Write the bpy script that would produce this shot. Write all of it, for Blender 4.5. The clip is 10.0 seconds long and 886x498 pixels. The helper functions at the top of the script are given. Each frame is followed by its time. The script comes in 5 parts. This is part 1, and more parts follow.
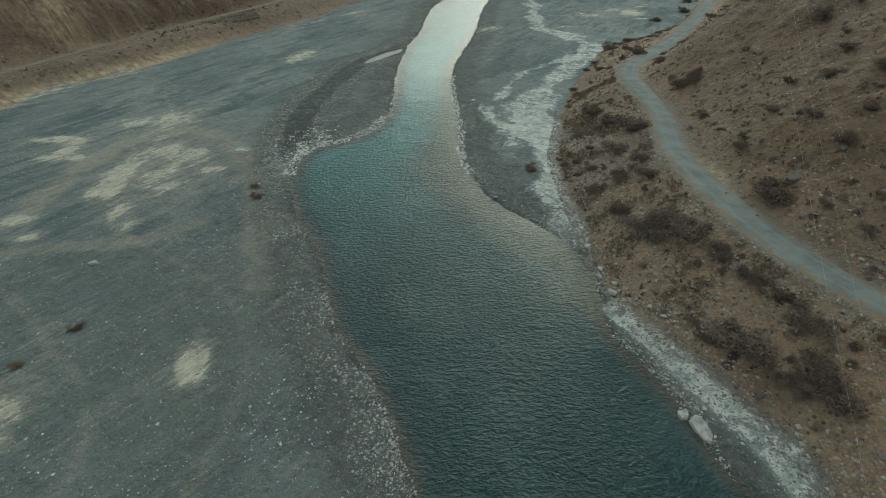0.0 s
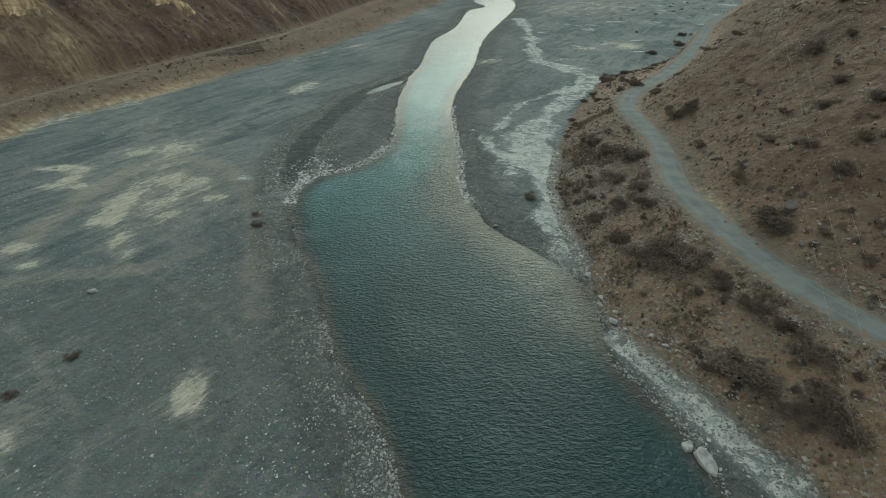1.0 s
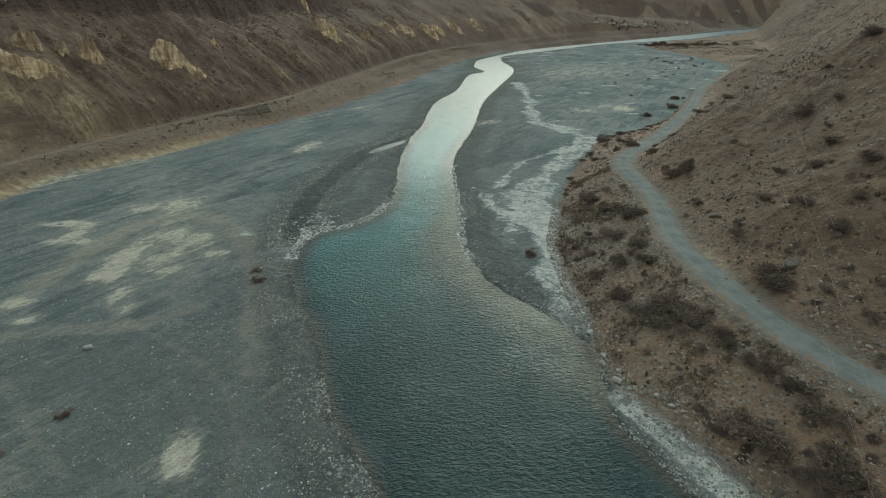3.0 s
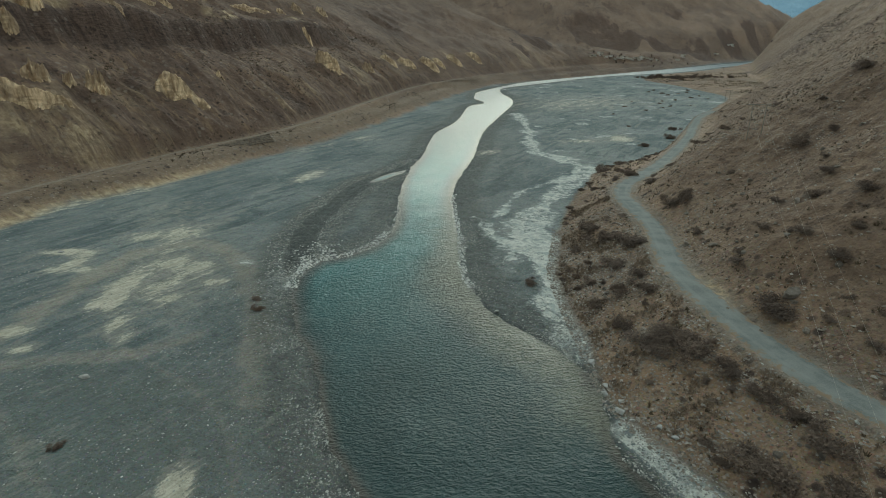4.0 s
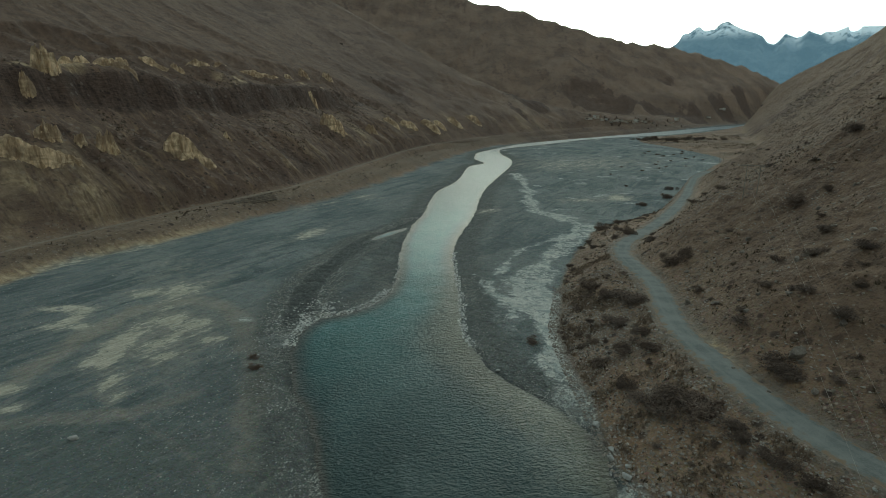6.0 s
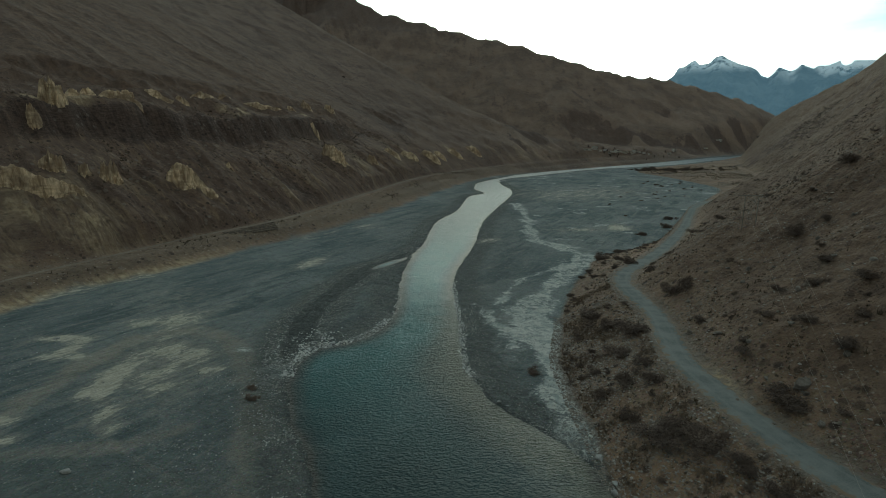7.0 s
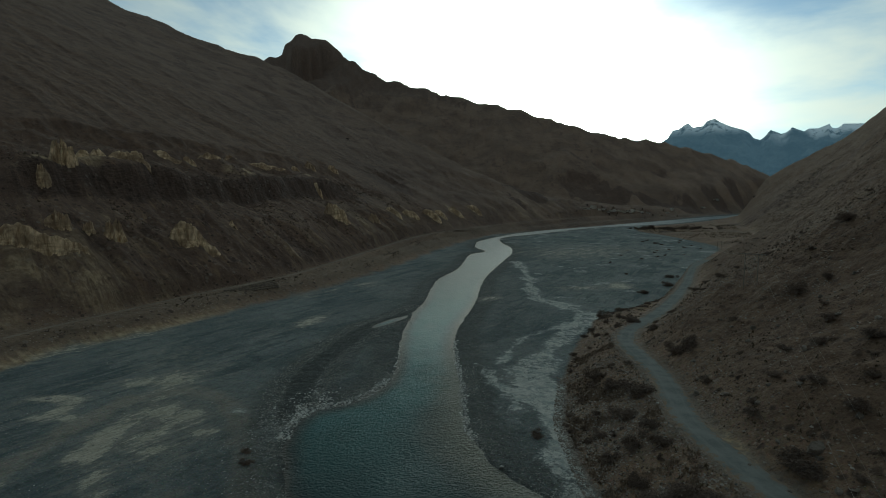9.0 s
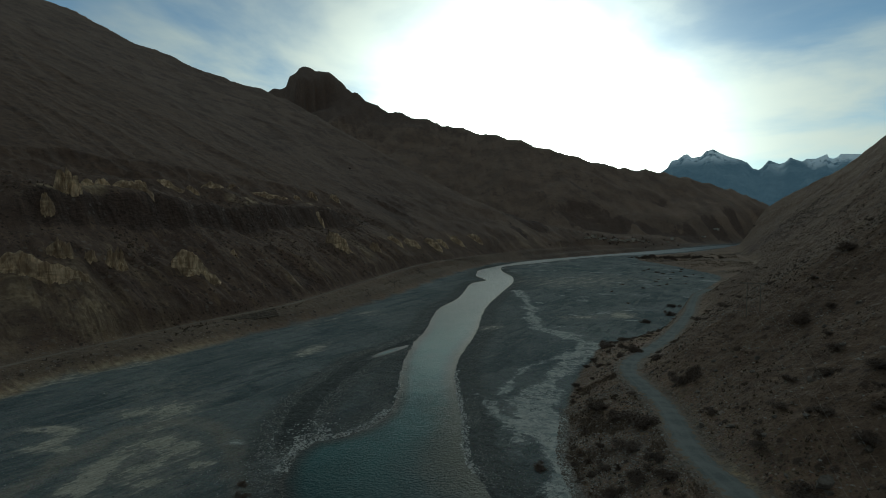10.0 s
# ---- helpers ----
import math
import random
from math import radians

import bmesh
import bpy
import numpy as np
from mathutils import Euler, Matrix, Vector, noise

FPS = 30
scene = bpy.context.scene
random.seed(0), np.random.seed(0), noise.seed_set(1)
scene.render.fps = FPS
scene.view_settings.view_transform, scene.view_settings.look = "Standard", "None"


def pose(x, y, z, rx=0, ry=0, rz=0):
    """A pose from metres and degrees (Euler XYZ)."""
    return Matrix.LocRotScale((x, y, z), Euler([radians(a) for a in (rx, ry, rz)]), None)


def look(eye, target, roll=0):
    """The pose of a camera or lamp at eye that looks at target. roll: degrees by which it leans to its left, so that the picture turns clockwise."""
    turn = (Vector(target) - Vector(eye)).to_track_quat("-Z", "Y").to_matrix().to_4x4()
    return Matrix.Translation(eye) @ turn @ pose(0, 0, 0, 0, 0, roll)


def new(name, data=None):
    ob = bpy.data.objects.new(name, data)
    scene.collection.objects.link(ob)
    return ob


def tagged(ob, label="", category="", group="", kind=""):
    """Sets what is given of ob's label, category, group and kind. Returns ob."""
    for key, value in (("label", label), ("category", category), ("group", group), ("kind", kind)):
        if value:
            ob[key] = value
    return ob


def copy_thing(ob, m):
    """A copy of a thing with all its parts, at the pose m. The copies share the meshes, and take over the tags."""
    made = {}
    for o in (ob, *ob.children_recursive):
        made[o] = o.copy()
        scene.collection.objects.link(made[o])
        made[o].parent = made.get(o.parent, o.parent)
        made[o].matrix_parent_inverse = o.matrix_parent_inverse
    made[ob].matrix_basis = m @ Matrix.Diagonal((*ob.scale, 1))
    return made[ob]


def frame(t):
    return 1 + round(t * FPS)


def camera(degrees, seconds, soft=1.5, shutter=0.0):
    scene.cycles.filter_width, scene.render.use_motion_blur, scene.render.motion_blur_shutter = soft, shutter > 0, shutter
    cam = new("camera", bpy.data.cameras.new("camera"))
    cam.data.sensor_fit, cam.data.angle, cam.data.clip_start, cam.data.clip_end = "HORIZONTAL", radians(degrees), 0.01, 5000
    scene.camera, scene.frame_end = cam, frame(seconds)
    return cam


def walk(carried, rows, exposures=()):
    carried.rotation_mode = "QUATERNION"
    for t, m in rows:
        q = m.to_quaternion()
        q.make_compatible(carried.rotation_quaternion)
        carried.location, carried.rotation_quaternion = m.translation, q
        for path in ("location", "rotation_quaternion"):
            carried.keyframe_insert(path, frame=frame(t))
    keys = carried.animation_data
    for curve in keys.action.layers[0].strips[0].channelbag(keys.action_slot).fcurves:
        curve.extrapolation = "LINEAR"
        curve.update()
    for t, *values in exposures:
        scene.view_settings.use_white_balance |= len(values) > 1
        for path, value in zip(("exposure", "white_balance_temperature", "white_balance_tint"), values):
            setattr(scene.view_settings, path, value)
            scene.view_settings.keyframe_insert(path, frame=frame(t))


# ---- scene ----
FOV = 79.22
cam = camera(FOV, 10.0, soft=0.5)
EYE = Vector((0.0, 0.0, 50.0))


def aim(yaw, pitch, roll):
    """Pose of the hovering camera: yaw to the left of +y, pitch up, roll, in degrees."""
    a, p = radians(yaw), radians(pitch)
    return look(EYE, EYE + Vector((-math.sin(a) * math.cos(p), math.cos(a) * math.cos(p), math.sin(p))), roll)


walk(cam, [(t, aim(yaw, pitch, roll)) for t, yaw, pitch, roll in [
    (0, -0.32, -33.59, -0.36),
    (0.5, -0.31, -32.15, -0.34),
    (1, -0.33, -30.56, -0.29),
    (1.5, -0.31, -29.10, -0.24),
    (2, -0.32, -27.50, -0.21),
    (2.5, -0.30, -26.06, -0.17),
    (4, -0.27, -21.48, -0.07),
    (4.5, -0.25, -20.05, -0.02),
    (5, -0.25, -18.43, -0.00),
    (5.5, -0.23, -16.90, 0.04),
    (7, -0.18, -12.18, 0.10),
    (7.5, -0.17, -10.68, 0.13),
    (8, -0.15, -9.09, 0.16),
    (8.5, -0.11, -7.59, 0.16),
    (9, -0.07, -5.98, 0.14),
    (9.5, -0.01, -4.51, 0.18),
    (10, 0.05, -2.90, 0.22),
]], exposures=[
    (0.0, 2.50, 6400, -2), (2.5, 2.49, 6400, -2), (4.5, 2.45, 6400, -2), (5.5, 2.07, 6350, -4), (7.0, 1.38, 6120, -6), (7.5, 1.16, 6080, -6), (8.5, 0.80, 5980, -6), (9.0, 0.68, 5920, -5), (10.0, 0.42, 5850, -4)])

# ---------------------------------------------------------------- sky and sun
# The sun stands just behind the crest of the far ridge, which with the snow range's raised unseen end shades the whole
# valley.
CLOUD_BASE, CLOUD_SUN, CLOUD_HALO = 0.19, 0.50, 0.40   # cloud brightness: far from the sun, towards it, next to it
GLOW_WIDE, GLOW_NEAR, GLOW_CORE = 0.30, 0.75, 4.2
SUN_AZ, SUN_EL = 8.5, 4.5          # degrees to the right of +y, above the horizon
SUN_WAY = Vector((math.sin(radians(SUN_AZ)) * math.cos(radians(SUN_EL)), math.cos(radians(SUN_AZ)) * math.cos(radians(SUN_EL)), math.sin(radians(SUN_EL))))
world = bpy.data.worlds.new("sky")
scene.world = world
world.use_nodes = True
wn, wl = world.node_tree.nodes, world.node_tree.links
wn.clear()


def wnode(kind, **values):
    n = wn.new(kind)
    for key, value in values.items():
        n.inputs[key].default_value = value
    return n


def wmath(op, a, b=None, c=None):
    n = wn.new("ShaderNodeMath")
    n.operation = op
    for i, v in enumerate((a, b, c)):
        if v is None:
            continue
        if isinstance(v, (int, float)):
            n.inputs[i].default_value = v
        else:
            wl.new(v, n.inputs[i])
    return n.outputs[0]


air = wn.new("ShaderNodeTexSky")
air.sky_type = "NISHITA"
air.sun_disc = False
air.sun_elevation, air.sun_rotation = radians(SUN_EL), radians(SUN_AZ)
air.altitude, air.air_density, air.dust_density, air.ozone_density = 3500, 1.0, 1.2, 1.0
place = wn.new("ShaderNodeTexCoord")
split = wn.new("ShaderNodeSeparateXYZ")
wl.new(place.outputs["Generated"], split.inputs[0])
# thin clouds: a noise laid over a flat layer high above, stretched by perspective
up = wmath("ADD", wmath("MAXIMUM", split.outputs[2], 0.0), 0.12)
layer = wn.new("ShaderNodeCombineXYZ")
wl.new(wmath("DIVIDE", split.outputs[0], up), layer.inputs[0])
wl.new(wmath("DIVIDE", split.outputs[1], up), layer.inputs[1])
puffs = wnode("ShaderNodeTexNoise", Scale=0.85, Detail=7.0, Roughness=0.52, Distortion=0.35)
wl.new(layer.outputs[0], puffs.inputs["Vector"])
cover = wn.new("ShaderNodeMapRange")
cover.interpolation_type = "SMOOTHSTEP"
cover.inputs["From Min"].default_value, cover.inputs["From Max"].default_value = 0.32, 0.62
wl.new(puffs.outputs[0], cover.inputs[0])
# brightness round the hidden sun
toward = wn.new("ShaderNodeVectorMath")
toward.operation = "DOT_PRODUCT"
wl.new(place.outputs["Generated"], toward.inputs[0])
toward.inputs[1].default_value = SUN_WAY
near_sun = wmath("POWER", wmath("MAXIMUM", toward.outputs["Value"], 0.0), 4.0)
halo = wmath("POWER", wmath("MAXIMUM", toward.outputs["Value"], 0.0), 34.0)
cloud = wn.new("ShaderNodeMix")
cloud.data_type = "RGBA"
cloud_light = wn.new("ShaderNodeVectorMath")
cloud_light.operation = "SCALE"
cloud_light.inputs[0].default_value = (1.0, 1.0, 0.86)
wl.new(wmath("ADD", wmath("MULTIPLY_ADD", near_sun, CLOUD_SUN, CLOUD_BASE), wmath("MULTIPLY", halo, CLOUD_HALO)), cloud_light.inputs["Scale"])
sky_part = wn.new("ShaderNodeVectorMath")
sky_part.operation = "SCALE"
sky_part.inputs["Scale"].default_value = 0.095
wl.new(air.outputs[0], sky_part.inputs[0])
wl.new(wmath("MULTIPLY", cover.outputs[0], 0.90), cloud.inputs["Factor"])
wl.new(sky_part.outputs[0], cloud.inputs["A"])
wl.new(cloud_light.outputs[0], cloud.inputs["B"])
back = wn.new("ShaderNodeBackground")
glow = wn.new("ShaderNodeVectorMath")
glow.operation = "SCALE"
glow.inputs[0].default_value = (1.0, 1.0, 0.88)
wl.new(wmath("ADD", wmath("MULTIPLY", wmath("POWER", wmath("MAXIMUM", toward.outputs["Value"], 0.0), 26.0), GLOW_WIDE), wmath("ADD", wmath("MULTIPLY", halo, GLOW_NEAR), wmath("MULTIPLY", wmath("POWER", wmath("MAXIMUM", toward.outputs["Value"], 0.0), 62.0), GLOW_CORE))), glow.inputs["Scale"])
total = wn.new("ShaderNodeVectorMath")
wl.new(cloud.outputs["Result"], total.inputs[0])
wl.new(glow.outputs[0], total.inputs[1])
wl.new(total.outputs[0], back.inputs[0])
back.inputs[1].default_value = 1.0
out = wn.new("ShaderNodeOutputWorld")
wl.new(back.outputs[0], out.inputs[0])

sun = new("sun", bpy.data.lights.new("sun", "SUN"))
sun.data.energy, sun.data.angle, sun.data.color = 2.5, radians(0.5), (1.0, 0.93, 0.82)
sun.matrix_world = look(SUN_WAY * 100, (0, 0, 0))
tagged(sun, "low sun behind the mountain crest", "sun", kind="structure")

# ---------------------------------------------------------------- plan of the valley (metres; the water lies at z = 0)


def spline(points, step=1.0):
    """A smooth curve through control points of any dimension, resampled finely near its bends."""
    p = np.array(points, float)
    q = np.vstack([2 * p[0] - p[1], p, 2 * p[-1] - p[-2]])
    out = []
    for i in range(1, len(q) - 2):
        a, b, c, d = q[i - 1], q[i], q[i + 1], q[i + 2]
        n = max(2, min(5, int(np.linalg.norm(c[:2] - b[:2]) / step)))
        u = np.linspace(0, 1, n, endpoint=False)[:, None]
        out.append(0.5 * (2 * b + (c - a) * u + (2 * a - 5 * b + 4 * c - d) * u ** 2 + (3 * b - a - 3 * c + d) * u ** 3))
    return np.vstack([*out, p[-1:]])


def nearest(line, x, y):
    """Distance to a line, signed (positive to the right of its direction), the arc length and the line's further columns there."""
    best = np.full(x.shape, 1e18)
    sign, along, extra = np.ones(x.shape), np.zeros(x.shape), np.zeros(x.shape + (line.shape[1] - 2,))
    run_on = 0.0
    for a, b in zip(line[:-1], line[1:]):
        ex, ey = b[0] - a[0], b[1] - a[1]
        size = math.hypot(ex, ey) + 1e-9
        u = np.clip(((x - a[0]) * ex + (y - a[1]) * ey) / size ** 2, 0, 1)
        dx, dy = x - a[0] - u * ex, y - a[1] - u * ey
        d = dx * dx + dy * dy
        hit = d < best
        best = np.where(hit, d, best)
        sign = np.where(hit, np.where(dx * ey - dy * ex > 0, 1.0, -1.0), sign)
        along = np.where(hit, run_on + u * size, along)
        for k in range(extra.shape[-1]):
            extra[..., k] = np.where(hit, a[2 + k] + u * (b[2 + k] - a[2 + k]), extra[..., k])
        run_on += size
    return np.sqrt(best) * sign, along, extra


def lattice(ix, iy, seed):
    h = (ix.astype(np.int64) * 374761393 + iy.astype(np.int64) * 668265263 + seed * 974634211) & 0xFFFFFFFF
    h = ((h ^ (h >> 13)) * 1274126177) & 0xFFFFFFFF
    return ((h ^ (h >> 16)) & 0xFFFF) / 32767.5 - 1


def value_noise(x, y, seed=0):
    ix, iy = np.floor(x), np.floor(y)
    fx, fy = x - ix, y - iy
    ux, uy = fx * fx * fx * (fx * (fx * 6 - 15) + 10), fy * fy * fy * (fy * (fy * 6 - 15) + 10)
    a, b = lattice(ix, iy, seed), lattice(ix + 1, iy, seed)
    c, d = lattice(ix, iy + 1, seed), lattice(ix + 1, iy + 1, seed)
    return (a + (b - a) * ux) * (1 - uy) + (c + (d - c) * ux) * uy


def fbm(x, y, size, octaves=4, seed=0, ridged=False, gain=0.5):
    total, amp, norm = 0.0, 1.0, 0.0
    for k in range(octaves):
        c, s = math.cos(0.7 * k + seed), math.sin(0.7 * k + seed)
        n = value_noise((c * x - s * y) / size + 17.3 * k, (s * x + c * y) / size - 9.1 * k, seed + 31 * k)
        total = total + amp * (1 - 2 * np.abs(n) if ridged else n)
        norm, amp, size = norm + amp, amp * gain, size * 0.5
    return total / norm


def ramp(a, b, v):
    u = np.clip((v - a) / (b - a), 0, 1)
    return u * u * (3 - 2 * u)


LEFT_FOOT = spline([(-190, -500), (-160, -100), (-146, 40), (-134, 105), (-124, 143), (-116, 168), (-101, 189), (-82, 232), (-55, 289), (-30, 366), (0, 471), (28, 556), (68, 642),
                    (150, 732), (396, 974), (590, 1190), (760, 1330), (1000, 1500), (1700, 1800), (3500, 2300)], 15)
RIGHT_FOOT = spline([(-80, -500), (-30, -200), (4, -60), (24, -12), (34, 14), (38, 32), (33, 47), (26, 61), (25, 75), (25, 106), (28, 121), (38, 158), (54, 192), (65, 215), (99, 243),
                     (136, 304), (160, 343), (195, 397), (240, 464), (258, 502), (263, 570), (262, 640), (256, 690), (264, 726), (301, 797), (364, 851), (461, 945), (539, 1021), (640, 1110), (900, 1240), (1700, 1480), (3500, 1900)], 15)
# road: x, y, z
ROAD = spline([(-45, -500, 12), (0, -200, 11), (36, -60, 10), (55, -10, 9.6), (60, 33, 9.3), (53, 48, 9), (49.3, 56, 9), (46.6, 66, 9), (45, 80, 9), (45.2, 95, 8.7), (50.8, 121, 8.2), (51.6, 142, 8), (57, 161, 7.5),
               (84, 200, 6.2), (119, 259, 5), (143, 305, 4.6), (166, 345, 4.5), (205, 390, 4.8), (280, 470, 5.5), (335, 570, 7), (385, 690, 7), (440, 810, 8), (535, 975, 9), (640, 1065, 9), (915, 1235, 9), (1700, 1450, 9), (3500, 1870, 9)], 12)
TRACK = spline([(-190, -300, 7), (-158, 40, 6), (-144, 110, 5.5), (-134, 158, 5.5), (-128, 177, 5.5), (-120, 198, 5.5), (-109, 228, 5.5), (-98, 246, 6), (-85, 268, 6.5), (-75, 292, 7), (-54, 372, 8.5),
                (-20, 500, 10), (30, 600, 11), (68, 672, 11), (140, 755, 12), (224, 850, 12), (380, 990, 12)], 12)
FAR_TRACK = spline([(323, 570, 8), (334, 600, 7), (337, 640, 6), (331, 664, 5), (310, 690, 4)], 8)
BANK_LEFT = spline([(-75, -200), (-38, -60), (-12, -5), (-4, 18), (-3, 31), (-4, 35), (-6, 40), (-9, 47), (-14, 55), (-17, 63), (-21, 76), (-26, 85), (-30, 97), (-32, 110), (-29, 119), (-22, 123), (-16, 132), (-13, 148),
                    (-14, 189), (-11, 227), (-8, 242), (-3, 304), (11, 353), (22, 430), (37, 458), (31, 490), (33, 522), (40, 560), (78, 637), (104, 679), (213, 816), (388, 966), (606, 1183), (860, 1390)], 6)
BANK_RIGHT = spline([(-45, -200), (-8, -60), (18, -5), (28, 18), (31, 30), (30, 32), (29, 36), (28, 42), (26, 47), (23, 54), (23.8, 62), (24.8, 69), (22.6, 75), (16, 85), (10, 93), (5.5, 109), (5, 134), (4, 169), (6, 196),
                     (15, 242), (24, 307), (38, 366), (57, 441), (63, 490), (60, 540), (68, 600), (118, 659), (226, 781), (384, 892), (582, 1098), (900, 1330)], 6)
SIDE_CHANNEL = spline([(-9, 229), (-18, 209), (-27, 193), (-33, 170), (-36, 148), (-36, 131), (-33, 114)], 6)
BRAID = spline([(54, 383), (51, 315), (45, 255), (54, 230), (60, 213), (41, 179), (30, 156), (25, 136), (26, 117), (24.5, 101), (24, 87), (24, 78)], 6)
SHORE_STRIP = spline([(25, 59), (29, 51), (32, 43.5), (34.5, 37), (36.5, 31), (34, 16)], 6)
# stains on the gravel plain: worn wheel arcs, thin tracks, side runs of the dried braid
WORN_ARC = spline([(-84, 68), (-79, 83), (-77.5, 95), (-78, 111), (-75, 123), (-67, 129.5), (-59.5, 129.4), (-51, 121.6), (-43.4, 110.8), (-38, 99), (-33.6, 87), (-31, 79), (-28, 66)], 6)
WORN_BAND = spline([(-90, 70), (-72, 73.8), (-65, 76), (-57, 77), (-51, 78), (-44, 84)], 6)
WHEEL_TRACK = spline([(-60, 84), (-50, 76), (-37.6, 68), (-27.6, 56.5), (-24, 44), (-26, 24)], 6)
WHEEL_LOOP = spline([(-90, 74), (-64, 63), (-52, 52.5), (-43.4, 45), (-38, 34), (-40, 20)], 6)
BRAID_ARM = spline([(47, 197), (37, 188.6), (27, 177.6), (20.5, 161.6), (16, 152)], 6)
BRAID_TONGUE = spline([(10, 152), (12.2, 145.4), (13.8, 136), (18.8, 127.6), (25, 118)], 6)
# crest of the far ridge behind the valley: x, y, z
FAR_CREST = spline([(-1100, 1750, 120), (-760, 1790, 330), (-600, 1812, 484), (-551, 1818, 498), (-543, 1824, 508), (-533, 1828, 510), (-522, 1832, 546), (-508, 1836, 554), (-494, 1841, 570), (-471, 1843, 578), (-456, 1845, 576), (-434, 1846, 564), (-414, 1845, 560), (-385, 1842, 550), (-366, 1840, 536), (-336, 1832, 510), (-310, 1795, 473), (-289, 1780, 476), (-273, 1770, 458), (-241, 1765, 445), (-217, 1755, 433), (-208, 1752, 420), (-189, 1745, 410), (-80, 1698, 378), (77, 1650, 330), (190, 1595, 302), (309, 1520, 252),
                    (472, 1525, 212), (610, 1560, 200), (750, 1580, 176), (850, 1590, 150), (960, 1640, 120), (1200, 1800, 60)], 60)
# dark scarps on the far slopes: x, y, half width, half depth, turn
FAR_SCARPS = [(306, 1188, 40, 55, 20), (368, 1196, 34, 60, 20), (474, 1187, 44, 42, 30), (544, 1208, 50, 36, 30), (122, 853, 30, 34, 40), (145, 856, 22, 24, 40), (663, 1301, 40, 30, 30), (754, 1376, 40, 34, 30), (-80, 680, 30, 60, 0)]
# height of the near left mountain against the arc length of its foot
A_CAP = [(0, 660), (960, 600), (1000, 560), (1068, 600), (1120, 570), (1145, 515), (1163, 466), (1180, 372), (1197, 326), (1209, 303), (1222, 303), (1230, 296), (1270, 196), (1310, 105), (1350, 60), (1430, 38), (1600, 20), (2400, 10)]
# dark bedrock bands on the slopes: x, y, half width, half depth, turn, strength
ROCK_BANDS = [(-86, 302, 7, 22, 18, 0.75), (-105, 268, 4, 9, 20, 0.6), (-140, 256, 4, 10, 25, 0.6), (-115, 257, 3, 10, 25, 0.6), (-77, 311, 4, 14, 18, 0.6), (-75, 331, 4, 11, 18, 0.5), (-85, 478, 14, 20, 20, 0.7),
              (424, 643, 55, 40, 60, 0.6), (431, 715, 45, 40, 55, 0.65), (213, 291, 16, 22, 55, 0.45), (410, 723, 40, 40, 50, 0.6), (511, 806, 55, 60, 55, 0.6), (470, 700, 60, 50, 55, 0.5), (193, 268, 12, 12, 50, 0.4), (330, 480, 40, 40, 55, 0.35)]
HILL_K, HILL_Q = 0.71, 0.0008
A_P = [-10, 0, 3, 8, 11, 17, 21, 50, 70, 86, 89, 96, 100, 135, 180, 500, 900, 2000]
A_SCARP = [0.5, 0.6, 1.5, 4.6, 5.5, 5.5, 6.5, 25.5, 36, 43.5, 46, 60, 62, 70, 90, 376, 660, 900]
A_Z = [0.5, 0.6, 1.5, 4.6, 5.5, 5.5, 6.5, 25.5, 36, 43.5, 45, 48.5, 50.5, 68, 90, 376, 660, 900]


def survey(x, y):
    """Distances, arc lengths and heights of all the lines of the plan, stacked in one array."""
    out = []
    for line in (LEFT_FOOT, RIGHT_FOOT, ROAD, TRACK, BANK_LEFT, BANK_RIGHT, SIDE_CHANNEL, BRAID, FAR_CREST):
        d, s, extra = nearest(line, x, y)
        d = np.abs(d) if line is SIDE_CHANNEL or line is BRAID or line is FAR_CREST else d
        out += [d, s, extra[..., 0] if extra.shape[-1] else d]
    return np.stack(out)


